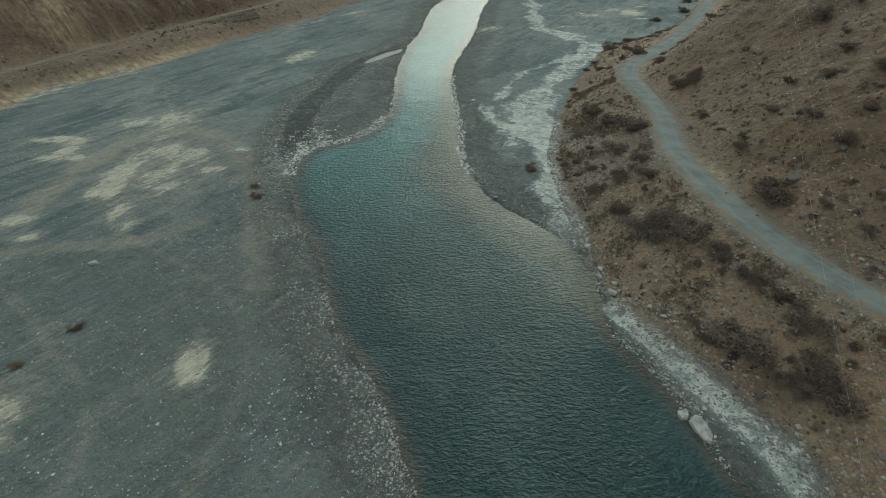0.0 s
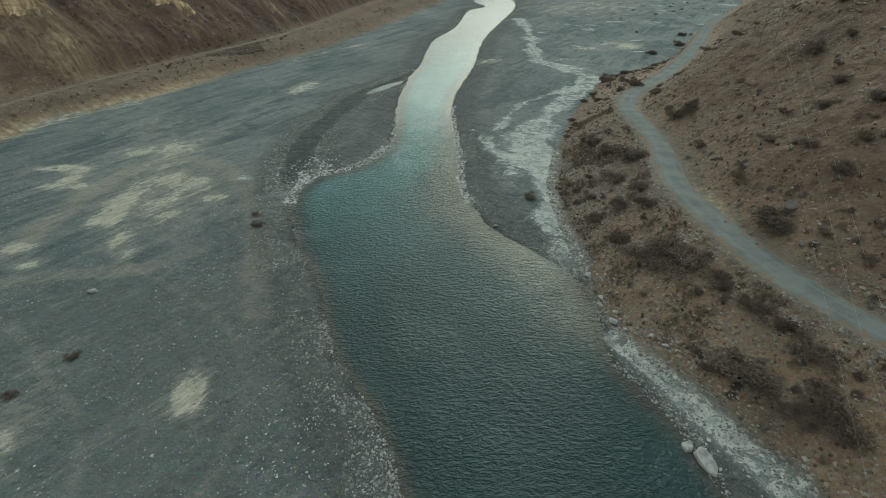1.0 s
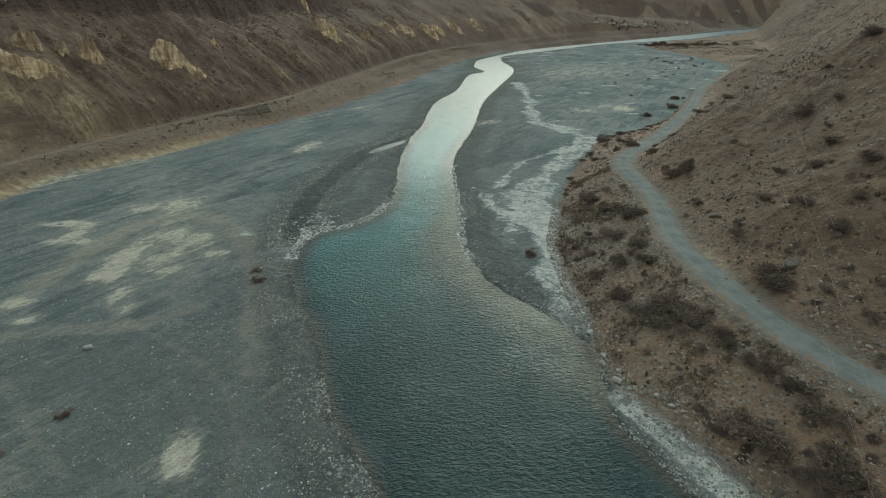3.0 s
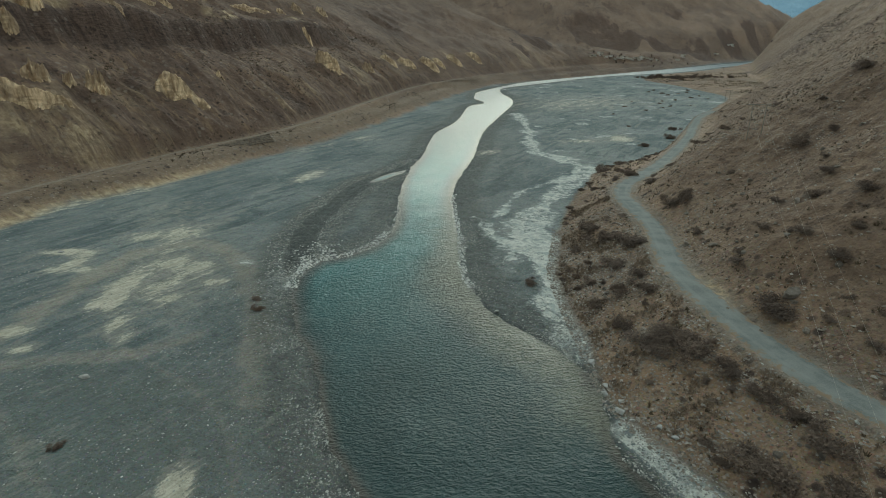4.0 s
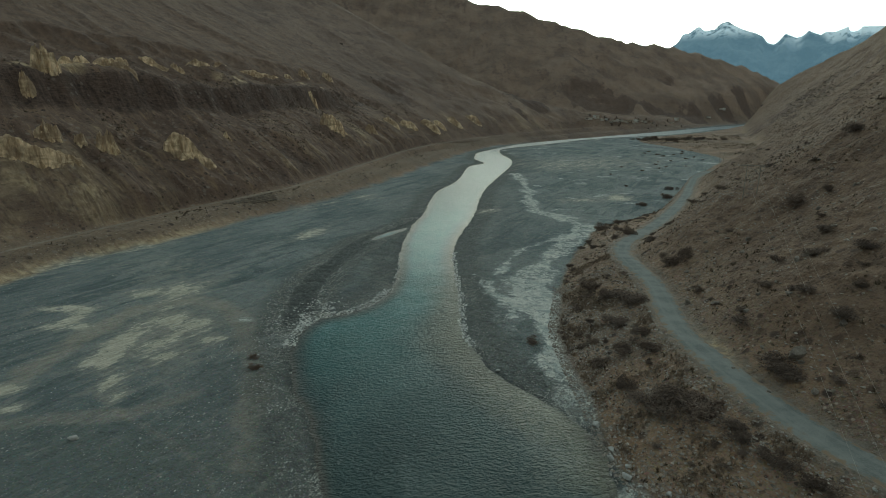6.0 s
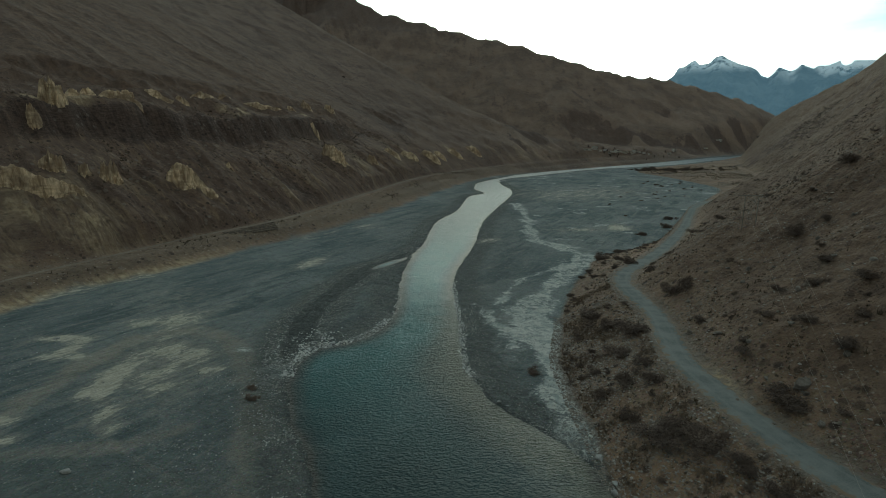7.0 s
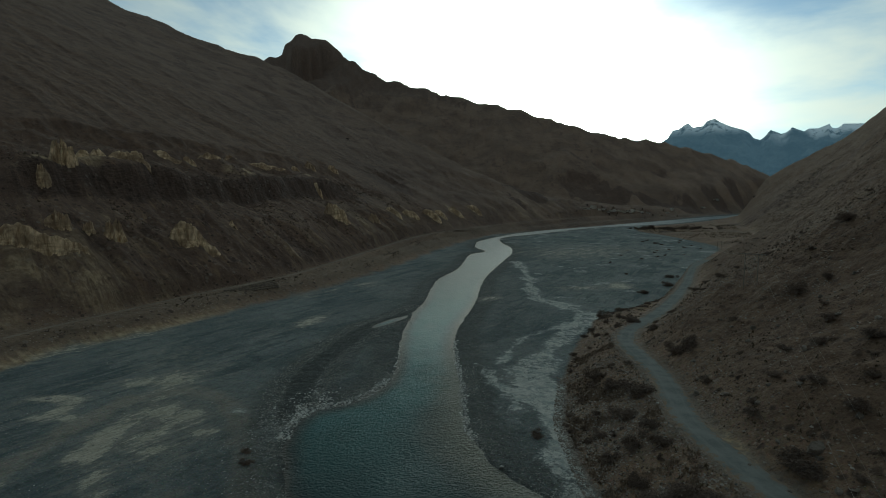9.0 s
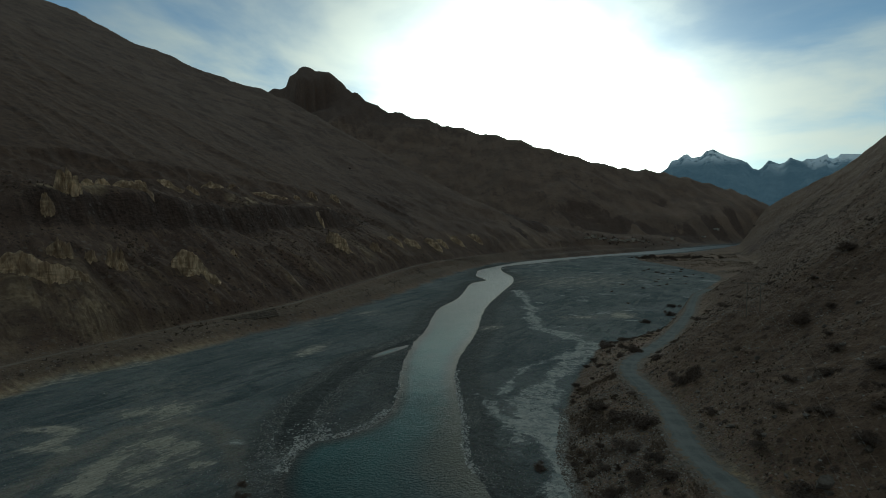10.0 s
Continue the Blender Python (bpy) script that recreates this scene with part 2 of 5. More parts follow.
def height(x, y, lines=None):
    """Height of the ground, and the masks by which its material is laid."""
    m = {}
    (dl, sl, _, dr, sr, _, dn, sn, zn, dt, st, zt, bl, _, _, br, _, _, ds, _, _, db, _, _, dc, sc, zc) = survey(x, y) if lines is None else lines
    rough = fbm(x, y, 9, 3, 5)
    # river bed with its bars
    e = np.minimum(bl, -br) + 0.9 * fbm(x, y, 5, 3, 11) * ramp(560, 300, y)
    bar = 0.55 + 0.35 * fbm(x, y, 60, 3, 3) + 0.06 * fbm(x, y, 4, 3, 7)
    bed = np.where(e > 0, -np.minimum(1.7, np.minimum(0.3 * np.maximum(bl, e), (0.22 - 0.15 * ramp(52, 64, y) * ramp(150, 110, y)) * np.maximum(-br, e))), np.minimum(bar, -0.11 * e))
    side = np.abs(ds) + 1.2 * fbm(x, y, 6, 3, 21)
    bed = np.where(e > 0, bed, bed - 0.22 * ramp(6, 1.5, side) * ramp(0, 3, -e))
    pool = np.exp(-(((x + 21.5) * 0.87 - (y - 203) * 0.5) / 1.7) ** 2 - (((x + 21.5) * 0.5 + (y - 203) * 0.87) / 8.5) ** 2)
    bed = bed - 1.5 * pool * ramp(0, 3, -e)
    m["wet"] = ramp(4.5, 1.5, side) * ramp(0, 4, -e)
    z = bed
    # left mountain
    p = -dl + 2.5 * fbm(x, y, 30, 3, 41) * ramp(0, 30, -dl)
    p = p + 2.4 * fbm(sl, 0.1 * p, 9, 3, 58) * ramp(60, 84, p) * ramp(118, 102, p)
    steep = ramp(650, 720, sl) * ramp(1050, 960, sl)
    up = np.interp(p, A_P, A_Z) * (1 - steep) + np.interp(p, A_P, A_SCARP) * steep
    cap = np.interp(sl, [a for a, _ in A_CAP], [b for _, b in A_CAP])
    gully = fbm(x, y, 55, 5, 51, ridged=True) * ramp(20, 60, p) * np.minimum(12, 2 + 0.05 * p)
    rill = fbm(sl + 7 * fbm(x, y, 30, 2, 54), 0.22 * p, 15, 4, 53, ridged=True)
    fins = rill * (3.6 * ramp(20, 36, p) * ramp(88, 74, p) + 1.0 * ramp(86, 92, p) + 1.6 * ramp(100, 125, p)) + 1.0 * fbm(x, y, 6, 3, 57, ridged=True) * ramp(20, 34, p)
    limit = (3.5 * ramp(24, 40, p) + 13 * steep * ramp(84, 96, p)) * ramp(190, 140, p) + ramp(60, 150, p) * (2.8 * fbm(sl + 12 * fbm(x, y, 60, 2, 55), 0.3 * p, 34, 5, 56, ridged=True) - 1.5)
    low = np.minimum(up, cap + 0.12 * np.maximum(up - cap, 0))
    a = low + gully * ramp(0, 40, low) + fins
    a = np.where(np.abs(dt) < 12, a + (zt - a) * ramp(8, 2.2, np.abs(dt)) * ramp(0, 6, p), a)
    z = np.where(p > 0, np.maximum(bed + 0 * a, np.minimum(a, bed + 0.5 * p + 0.2 + limit)), z)
    # right hill: bank, road bench, hillside
    t = np.clip(dr, 0, None) / np.maximum(np.clip(dr, 0, None) + np.clip(-dn - 3.3, 0, None), 0.01)
    bank = bed * (1 - t) + zn * t + (0.5 * rough + 0.25 * fbm(x, y, 3, 2, 61)) * ramp(0, 0.3, t) * ramp(1, 0.8, t)
    q = np.clip(dn - 3.3, 0, None)
    hill = zn + HILL_K * q + HILL_Q * np.minimum(q, 500) ** 2 + ramp(1, 12, q) * (0.9 * rough + 0.7 * fbm(x, y, 5, 3, 75, ridged=True) + ramp(30, 90, q) * 2.0 * fbm(x, y, 15, 4, 77, ridged=True) + 2.2 * fbm(x, y, 38, 4, 71, ridged=True) + ramp(40, 160, q) * 9 * fbm(x, y, 110, 5, 73, ridged=True))
    hill = hill + ramp(0, 40, q) * 38 * np.exp(-((x - 590) ** 2 + (y - 970) ** 2) / 100 ** 2)
    z = np.where(dr > 0, np.where(dn < -3.3, bank, np.where(dn <= 3.3, zn, hill)), z)
    # far ridge
    fall = np.abs(dc)
    foot = np.clip(-dl, 0, None)
    jag = fbm(x, y, 42, 5, 81, ridged=True)
    far = zc - 0.62 * fall + 0.00016 * fall ** 2 + jag * np.clip(0.026 * zc, 0, 6) * ramp(0, 60, zc - 20)
    far = np.maximum(far, np.minimum(0.13 * foot, 12 + 0.03 * foot) + 6 * fbm(x, y, 120, 4, 83, ridged=True) * ramp(60, 300, foot))
    far = far + ramp(30, 120, far) * (22 * fbm(x, y, 210, 5, 85, ridged=True) - 4) * ramp(20, 160, fall)
    far = far - 7 * ramp(0.3, 0.6, sum(np.exp(-((x - cx) / rx) ** 2 - ((y - cy) / ry) ** 2) for cx, cy, rx, ry, _ in FAR_SCARPS))
    z = np.where((dl < 0) & (y > 450), np.maximum(z, far * ramp(0, 60, foot) * ramp(1000, 1250, y + 0.5 * x + 300)), z)
    m.update(rill=rill, steep=steep, dl=dl, dr=dr, dn=dn, dt=dt, p=p, e=e, side=side, db=db, q=q, rough=rough, sl=sl, t=t, fall=fall)
    return z, m

# ---------------------------------------------------------------- materials
class Surface:
    """A node material put together with short calls; every value may be a number, a colour or a socket."""

    def __init__(self, name):
        self.m = bpy.data.materials.new(name)
        self.m.use_nodes = True
        self.n, self.l = self.m.node_tree.nodes, self.m.node_tree.links
        self.b = self.n["Principled BSDF"]
        self.at = self.n.new("ShaderNodeTexCoord").outputs["Object"]

    def put(self, value, socket):
        if isinstance(value, (int, float)):
            socket.default_value = value
        elif isinstance(value, tuple):
            socket.default_value = (*value, 1.0) if len(value) == 3 and socket.type == "RGBA" else value
        else:
            self.l.new(value, socket)

    def attr(self, name):
        n = self.n.new("ShaderNodeAttribute")
        n.attribute_name = name
        return n.outputs["Fac"]

    def moved(self, scale=(1, 1, 1), turn=0.0):
        n = self.n.new("ShaderNodeMapping")
        n.inputs["Scale"].default_value, n.inputs["Rotation"].default_value = scale, (0, 0, radians(turn))
        self.l.new(self.at, n.inputs[0])
        return n.outputs[0]

    def drawn(self, long, wide, turn):
        """Coordinates in which a pattern is drawn out along a direction, in degrees from +x."""
        n = self.n.new("ShaderNodeMapping")
        n.vector_type = "TEXTURE"
        n.inputs["Scale"].default_value, n.inputs["Rotation"].default_value = (long, wide, 1), (0, 0, radians(turn))
        self.l.new(self.at, n.inputs[0])
        return n.outputs[0]

    def noise(self, scale, detail=4.0, rough=0.55, at=None, bend=0.0):
        n = self.n.new("ShaderNodeTexNoise")
        self.l.new(at or self.at, n.inputs["Vector"])
        n.inputs["Scale"].default_value, n.inputs["Detail"].default_value = scale, detail
        n.inputs["Roughness"].default_value, n.inputs["Distortion"].default_value = rough, bend
        return n.outputs[0]

    def cells(self, scale, out="Distance", at=None, feature="F1"):
        n = self.n.new("ShaderNodeTexVoronoi")
        n.feature = feature
        self.l.new(at or self.at, n.inputs["Vector"])
        n.inputs["Scale"].default_value = scale
        return n.outputs[out]

    def span(self, value, a, b, c=0.0, d=1.0):
        n = self.n.new("ShaderNodeMapRange")
        n.interpolation_type = "SMOOTHSTEP"
        self.put(value, n.inputs[0])
        for i, v in enumerate((a, b, c, d)):
            n.inputs[i + 1].default_value = v
        return n.outputs[0]

    def calc(self, op, a, b=0.0):
        n = self.n.new("ShaderNodeMath")
        n.operation = op
        self.put(a, n.inputs[0])
        self.put(b, n.inputs[1])
        return n.outputs[0]

    def mix(self, f, a, b, how="MIX"):
        n = self.n.new("ShaderNodeMix")
        n.data_type, n.blend_type = "RGBA", how
        self.put(f, n.inputs["Factor"])
        self.put(a, n.inputs["A"])
        self.put(b, n.inputs["B"])
        return n.outputs["Result"]

    def bump(self, height, distance, strength=1.0, onto=None):
        n = self.n.new("ShaderNodeBump")
        n.inputs["Distance"].default_value, n.inputs["Strength"].default_value = distance, strength
        self.put(height, n.inputs["Height"])
        if onto is not None:
            self.l.new(onto, n.inputs["Normal"])
        return n.outputs[0]

    def done(self, colour, rough=0.9, normal=None, spec=0.3, metal=0.0):
        self.put(colour, self.b.inputs["Base Color"])
        self.put(rough, self.b.inputs["Roughness"])
        self.put(spec, self.b.inputs["Specular IOR Level"])
        self.b.inputs["Metallic"].default_value = metal
        if normal is not None:
            self.l.new(normal, self.b.inputs["Normal"])
        return self.m


def ground_material():
    s = Surface("valley_ground")
    flow = s.moved((1, 0.72, 1), -14)                      # streaks along the flow of the river
    big, mid, fine = s.noise(0.03, 5, 0.6, flow, 0.6), s.noise(0.22, 6, 0.62, flow, 0.8), s.noise(2.2, 5, 0.7)
    pebble = s.cells(3.2, "Distance")
    tint = s.cells(3.2, "Color")
    swept, brush = s.drawn(3.2, 0.75, 58), s.drawn(2.6, 0.7, 52)          # wind and flood marks
    stroke, hair = s.noise(0.16, 8, 0.66, swept, 0.7), s.noise(0.85, 6, 0.7, brush, 0.5)
    grey = s.mix(s.span(big, 0.36, 0.62), (0.124, 0.158, 0.166), (0.224, 0.256, 0.252))
    grey = s.mix(s.span(mid, 0.48, 0.72, 0, 0.38), grey, (0.30, 0.32, 0.31))
    grey = s.mix(s.span(s.noise(0.5, 6, 0.65, flow, 1.2), 0.3, 0.46, 0.5, 0), grey, (0.085, 0.115, 0.125))
    grey = s.mix(s.span(s.noise(0.075, 5, 0.6, swept, 0.9), 0.48, 0.36, 0, 0.75), grey, (0.070, 0.106, 0.120))
    grey = s.mix(s.span(stroke, 0.52, 0.66, 0, 0.55), grey, (0.275, 0.285, 0.268))
    grey = s.mix(s.span(stroke, 0.46, 0.37, 0, 0.6), grey, (0.066, 0.094, 0.104))
    grey = s.mix(s.span(hair, 0.56, 0.70, 0, 0.35), grey, (0.31, 0.325, 0.31))
    grey = s.mix(s.span(hair, 0.44, 0.34, 0, 0.40), grey, (0.070, 0.090, 0.096))
    grey = s.mix(s.calc("MULTIPLY", s.attr("moss"), s.span(mid, 0.30, 0.62, 0.45, 0.85)), grey, s.mix(s.span(hair, 0.35, 0.65), (0.118, 0.138, 0.130), (0.165, 0.190, 0.178)))
    grey = s.mix(s.calc("MULTIPLY", s.attr("worn"), s.span(stroke, 0.30, 0.55, 0.50, 0.95)), grey, s.mix(s.span(hair, 0.35, 0.65), (0.268, 0.255, 0.215), (0.385, 0.365, 0.312)))
    stones = s.span(fine, 0.42, 0.66)
    grey = s.mix(s.calc("MULTIPLY", s.attr("cobble"), 0.55), grey, s.mix(s.span(s.noise(1.1, 6, 0.75), 0.36, 0.64), (0.115, 0.118, 0.106), (0.270, 0.272, 0.250)))
    grey = s.mix(s.calc("MULTIPLY", s.attr("cobble"), s.span(pebble, 0.16, 0.34, 0, 0.6)), grey, (0.060, 0.066, 0.064))
    grey = s.mix(s.calc("MULTIPLY", stones, 0.25), grey, tint, "OVERLAY")
    spots = s.calc("MULTIPLY", s.span(s.cells(1.9, "Distance"), 0.22, 0.14), s.span(s.cells(1.9, "Color"), 0.48, 0.6))
    grey = s.mix(s.calc("MULTIPLY", spots, s.span(mid, 0.38, 0.6, 0.05, 0.9)), grey, (0.46, 0.47, 0.45))
    grey = s.mix(s.span(s.noise(5.0, 3, 0.8), 0.54, 0.64, 0, 0.6), grey, (0.060, 0.080, 0.086))
    silt = s.mix(s.span(s.noise(0.9, 5, 0.6, brush), 0.35, 0.65), (0.40, 0.378, 0.308), (0.59, 0.56, 0.465))
    strokes = s.calc("ADD", s.calc("ADD", s.span(stroke, 0.32, 0.68, 0, 0.28), s.span(s.noise(0.42, 8, 0.74, None, 0.6), 0.32, 0.68, 0, 0.30)), s.span(hair, 0.30, 0.70, 0, 0.30))
    spread = s.calc("ADD", s.calc("MULTIPLY", s.attr("silt"), 0.55), strokes)
    bed = s.mix(s.span(spread, 0.50, 0.92, 0, 0.55), grey, (0.315, 0.305, 0.262))
    bed = s.mix(s.calc("MULTIPLY", s.span(spread, 0.86, 0.99), s.span(s.noise(1.6, 6, 0.75, brush, 0.4), 0.34, 0.50, 0.40, 0.95)), bed, silt)
    flakes = s.calc("ADD", s.span(s.noise(0.22, 8, 0.70, None, 1.2), 0.32, 0.68, 0, 0.46), s.span(s.noise(1.0, 6, 0.74, None, 0.8), 0.30, 0.70, 0, 0.36))
    crust = s.calc("ADD", s.calc("MULTIPLY", s.attr("salt"), 0.60), flakes)
    pale = s.mix(s.span(s.noise(0.30, 6, 0.7, None, 1.2), 0.38, 0.60), (0.34, 0.375, 0.365), (0.60, 0.61, 0.565))
    bed = s.mix(s.span(crust, 0.55, 0.85, 0, 0.45), bed, (0.30, 0.325, 0.318))
    bed = s.mix(s.span(crust, 0.84, 0.97, 0, 0.92), bed, pale)
    damp = s.calc("MULTIPLY", s.attr("wet"), s.span(s.noise(0.7, 6, 0.75, None, 0.5), 0.34, 0.56, 0.15, 0.85))
    bed = s.mix(damp, bed, s.mix(s.span(pebble, 0.1, 0.4), (0.12, 0.135, 0.13), (0.03, 0.037, 0.036)))
    # slopes
    e_big, e_mid = s.noise(0.018, 5, 0.6), s.noise(0.15, 6, 0.65)
    earth = s.mix(s.span(e_big, 0.36, 0.64), (0.222, 0.160, 0.117), (0.325, 0.232, 0.165))
    earth = s.mix(s.span(e_mid, 0.44, 0.70, 0, 0.5), earth, (0.098, 0.070, 0.059))
    earth = s.mix(s.span(s.noise(0.07, 5, 0.6, None, 1.0), 0.54, 0.70, 0, 0.5), earth, (0.255, 0.190, 0.115))
    earth = s.mix(s.calc("MULTIPLY", s.span(fine, 0.40, 0.62), 0.5), earth, s.mix(0.5, tint, (0.30, 0.26, 0.22)), "SOFT_LIGHT")
    earth = s.mix(s.span(s.noise(0.045, 5, 0.6, None, 0.8), 0.50, 0.68, 0, 0.55), earth, (0.262, 0.165, 0.100))
    earth = s.mix(s.span(s.noise(0.9, 6, 0.78), 0.48, 0.60, 0, 0.42), earth, (0.100, 0.076, 0.062))
    earth = s.mix(s.span(s.noise(1.3, 6, 0.78), 0.52, 0.64, 0, 0.50), earth, (0.360, 0.290, 0.222))
    scree = s.span(s.calc("ADD", s.span(pebble, 0.10, 0.32, 1, 0), s.span(e_mid, 0.4, 0.6)), 1.05, 1.5)
    earth = s.mix(s.calc("MULTIPLY", scree, 0.5), earth, (0.26, 0.23, 0.205))
    earth = s.mix(s.calc("MULTIPLY", s.attr("hill"), s.span(s.noise(0.08, 6, 0.65, None, 0.6), 0.30, 0.60, 0.45, 0.85)), earth, s.mix(s.span(s.noise(0.5, 7, 0.75), 0.36, 0.62), (0.110, 0.077, 0.057), (0.225, 0.155, 0.107)))
    line = s.n.new("ShaderNodeCombineXYZ")
    s.put(s.attr("along"), line.inputs[0])
    s.put(s.calc("MULTIPLY", s.attr("upslope"), 0.20), line.inputs[1])
    low_part = s.span(s.attr("upslope"), 85, 115, 1.0, 0.15)
    streak = s.noise(0.16, 7, 0.68, line.outputs[0], 0.7)
    earth = s.mix(s.calc("MULTIPLY", s.attr("badland"), 0.75), earth, s.mix(s.span(e_mid, 0.35, 0.65), (0.112, 0.076, 0.061), (0.186, 0.126, 0.096)))
    worn = s.calc("MULTIPLY", s.attr("badland"), s.span(s.calc("ADD", streak, s.calc("MULTIPLY", s.noise(0.05, 4, 0.6), 0.5)), 0.86, 0.66))
    earth = s.mix(s.calc("MULTIPLY", worn, 0.5), earth, (0.092, 0.062, 0.052))
    thin = s.noise(0.55, 5, 0.7, line.outputs[0], 0.5)
    earth = s.mix(s.calc("MULTIPLY", s.attr("badland"), s.calc("MULTIPLY", low_part, s.span(thin, 0.54, 0.66, 0, 0.45))), earth, (0.35, 0.25, 0.155))
    earth = s.mix(s.calc("MULTIPLY", s.attr("badland"), s.calc("MULTIPLY", low_part, s.span(thin, 0.46, 0.34, 0, 0.28))), earth, (0.072, 0.050, 0.042))
    earth = s.mix(s.calc("MULTIPLY", s.attr("badland"), s.calc("MULTIPLY", low_part, s.span(streak, 0.58, 0.70, 0, 0.45))), earth, (0.31, 0.215, 0.135))
    earth = s.mix(s.calc("MULTIPLY", s.attr("terrace"), s.span(e_mid, 0.3, 0.6, 0.75, 0.45)), earth, s.mix(s.span(s.noise(0.4, 6, 0.7), 0.35, 0.65), (0.120, 0.096, 0.074), (0.205, 0.162, 0.120)))
    earth = s.mix(s.calc("MULTIPLY", s.attr("far"), 0.6), earth, s.mix(s.span(e_big, 0.4, 0.6), (0.132, 0.097, 0.081), (0.215, 0.158, 0.127)))
    face = s.calc("ADD", s.calc("MULTIPLY", s.noise(0.35, 5, 0.7, s.moved((1, 1, 5))), 0.5), s.calc("MULTIPLY", thin, 0.5))
    bare = s.span(s.calc("ADD", s.attr("rock"), s.span(s.noise(0.16, 7, 0.75, None, 0.4), 0.25, 0.75, -0.42, 0.42)), 0.22, 0.72, 0, 0.92)
    earth = s.mix(bare, earth, s.mix(s.span(face, 0.38, 0.62), (0.056, 0.040, 0.035), (0.158, 0.112, 0.090)))
    loose = s.span(s.attr("rock"), 0.2, 0.7, 1.0, 0.15)
    dots = s.calc("MULTIPLY", s.span(s.cells(0.42, "Distance"), 0.42, 0.22), s.span(s.cells(0.42, "Color"), 0.50, 0.62))
    earth = s.mix(s.calc("MULTIPLY", dots, s.span(e_mid, 0.35, 0.6, 0.3, 0.95)), earth, (0.050, 0.037, 0.032))
    small = s.calc("MULTIPLY", s.span(s.cells(1.25, "Distance"), 0.36, 0.2), s.span(s.cells(1.25, "Color"), 0.48, 0.56))
    earth = s.mix(s.calc("MULTIPLY", small, s.span(s.noise(0.09, 4, 0.6), 0.36, 0.6, 0.15, 0.9)), earth, (0.058, 0.043, 0.037))
    chips = s.calc("MULTIPLY", s.calc("MULTIPLY", s.calc("MULTIPLY", loose, s.span(s.attr("badland"), 0, 1, 1.0, 0.3)), s.span(s.cells(0.95, "Distance"), 0.30, 0.16)), s.span(s.cells(0.95, "Color"), 0.52, 0.62))
    earth = s.mix(s.calc("MULTIPLY", chips, s.span(s.noise(0.06, 4, 0.6), 0.36, 0.56, 0.3, 0.95)), earth, (0.39, 0.325, 0.27))
    slabs = s.calc("MULTIPLY", s.span(s.cells(0.30, "Distance"), 0.34, 0.2), s.span(s.cells(0.30, "Color"), 0.54, 0.64))
    earth = s.mix(s.calc("MULTIPLY", slabs, s.span(s.noise(0.03, 4, 0.6), 0.40, 0.58, 0.1, 0.6)), earth, (0.25, 0.215, 0.185))
    soil = s.mix(s.span(s.noise(0.12, 7, 0.72, None, 0.5), 0.34, 0.64), (0.098, 0.070, 0.056), (0.190, 0.130, 0.094))
    high = s.calc("MULTIPLY", s.span(s.attr("upslope"), 100, 170, 0, 0.65), s.calc("SUBTRACT", 1.0, s.calc("MULTIPLY", s.attr("far"), 0.6)))
    earth = s.mix(s.calc("MAXIMUM", high, s.calc("MULTIPLY", s.attr("hill"), 0.42)), earth, soil)
    clay = s.mix(s.span(s.noise(0.5, 5, 0.6, s.moved((1, 1, 0.25))), 0.35, 0.65), (0.34, 0.255, 0.155), (0.58, 0.46, 0.30))
    earth = s.mix(s.calc("MULTIPLY", s.attr("clay"), s.span(thin, 0.36, 0.60, 0.25, 1.0)), earth, clay)
    earth = s.mix(s.calc("MULTIPLY", s.attr("verge"), s.span(s.noise(0.7, 6, 0.7), 0.3, 0.6)), earth, (0.20, 0.185, 0.16))
    colour = s.mix(s.attr("slope"), bed, earth)
    relief = s.bump(s.calc("ADD", s.calc("MULTIPLY", pebble, -0.6), fine), 0.16, 0.9)
    relief = s.bump(s.noise(0.45, 6, 0.7), 1.3, 0.9, relief)
    relief = s.bump(e_mid, 2.2, 0.8, relief)
    return s.done(colour, s.calc("SUBTRACT", 0.95, s.calc("MULTIPLY", s.attr("wet"), 0.12)), relief, 0.25)


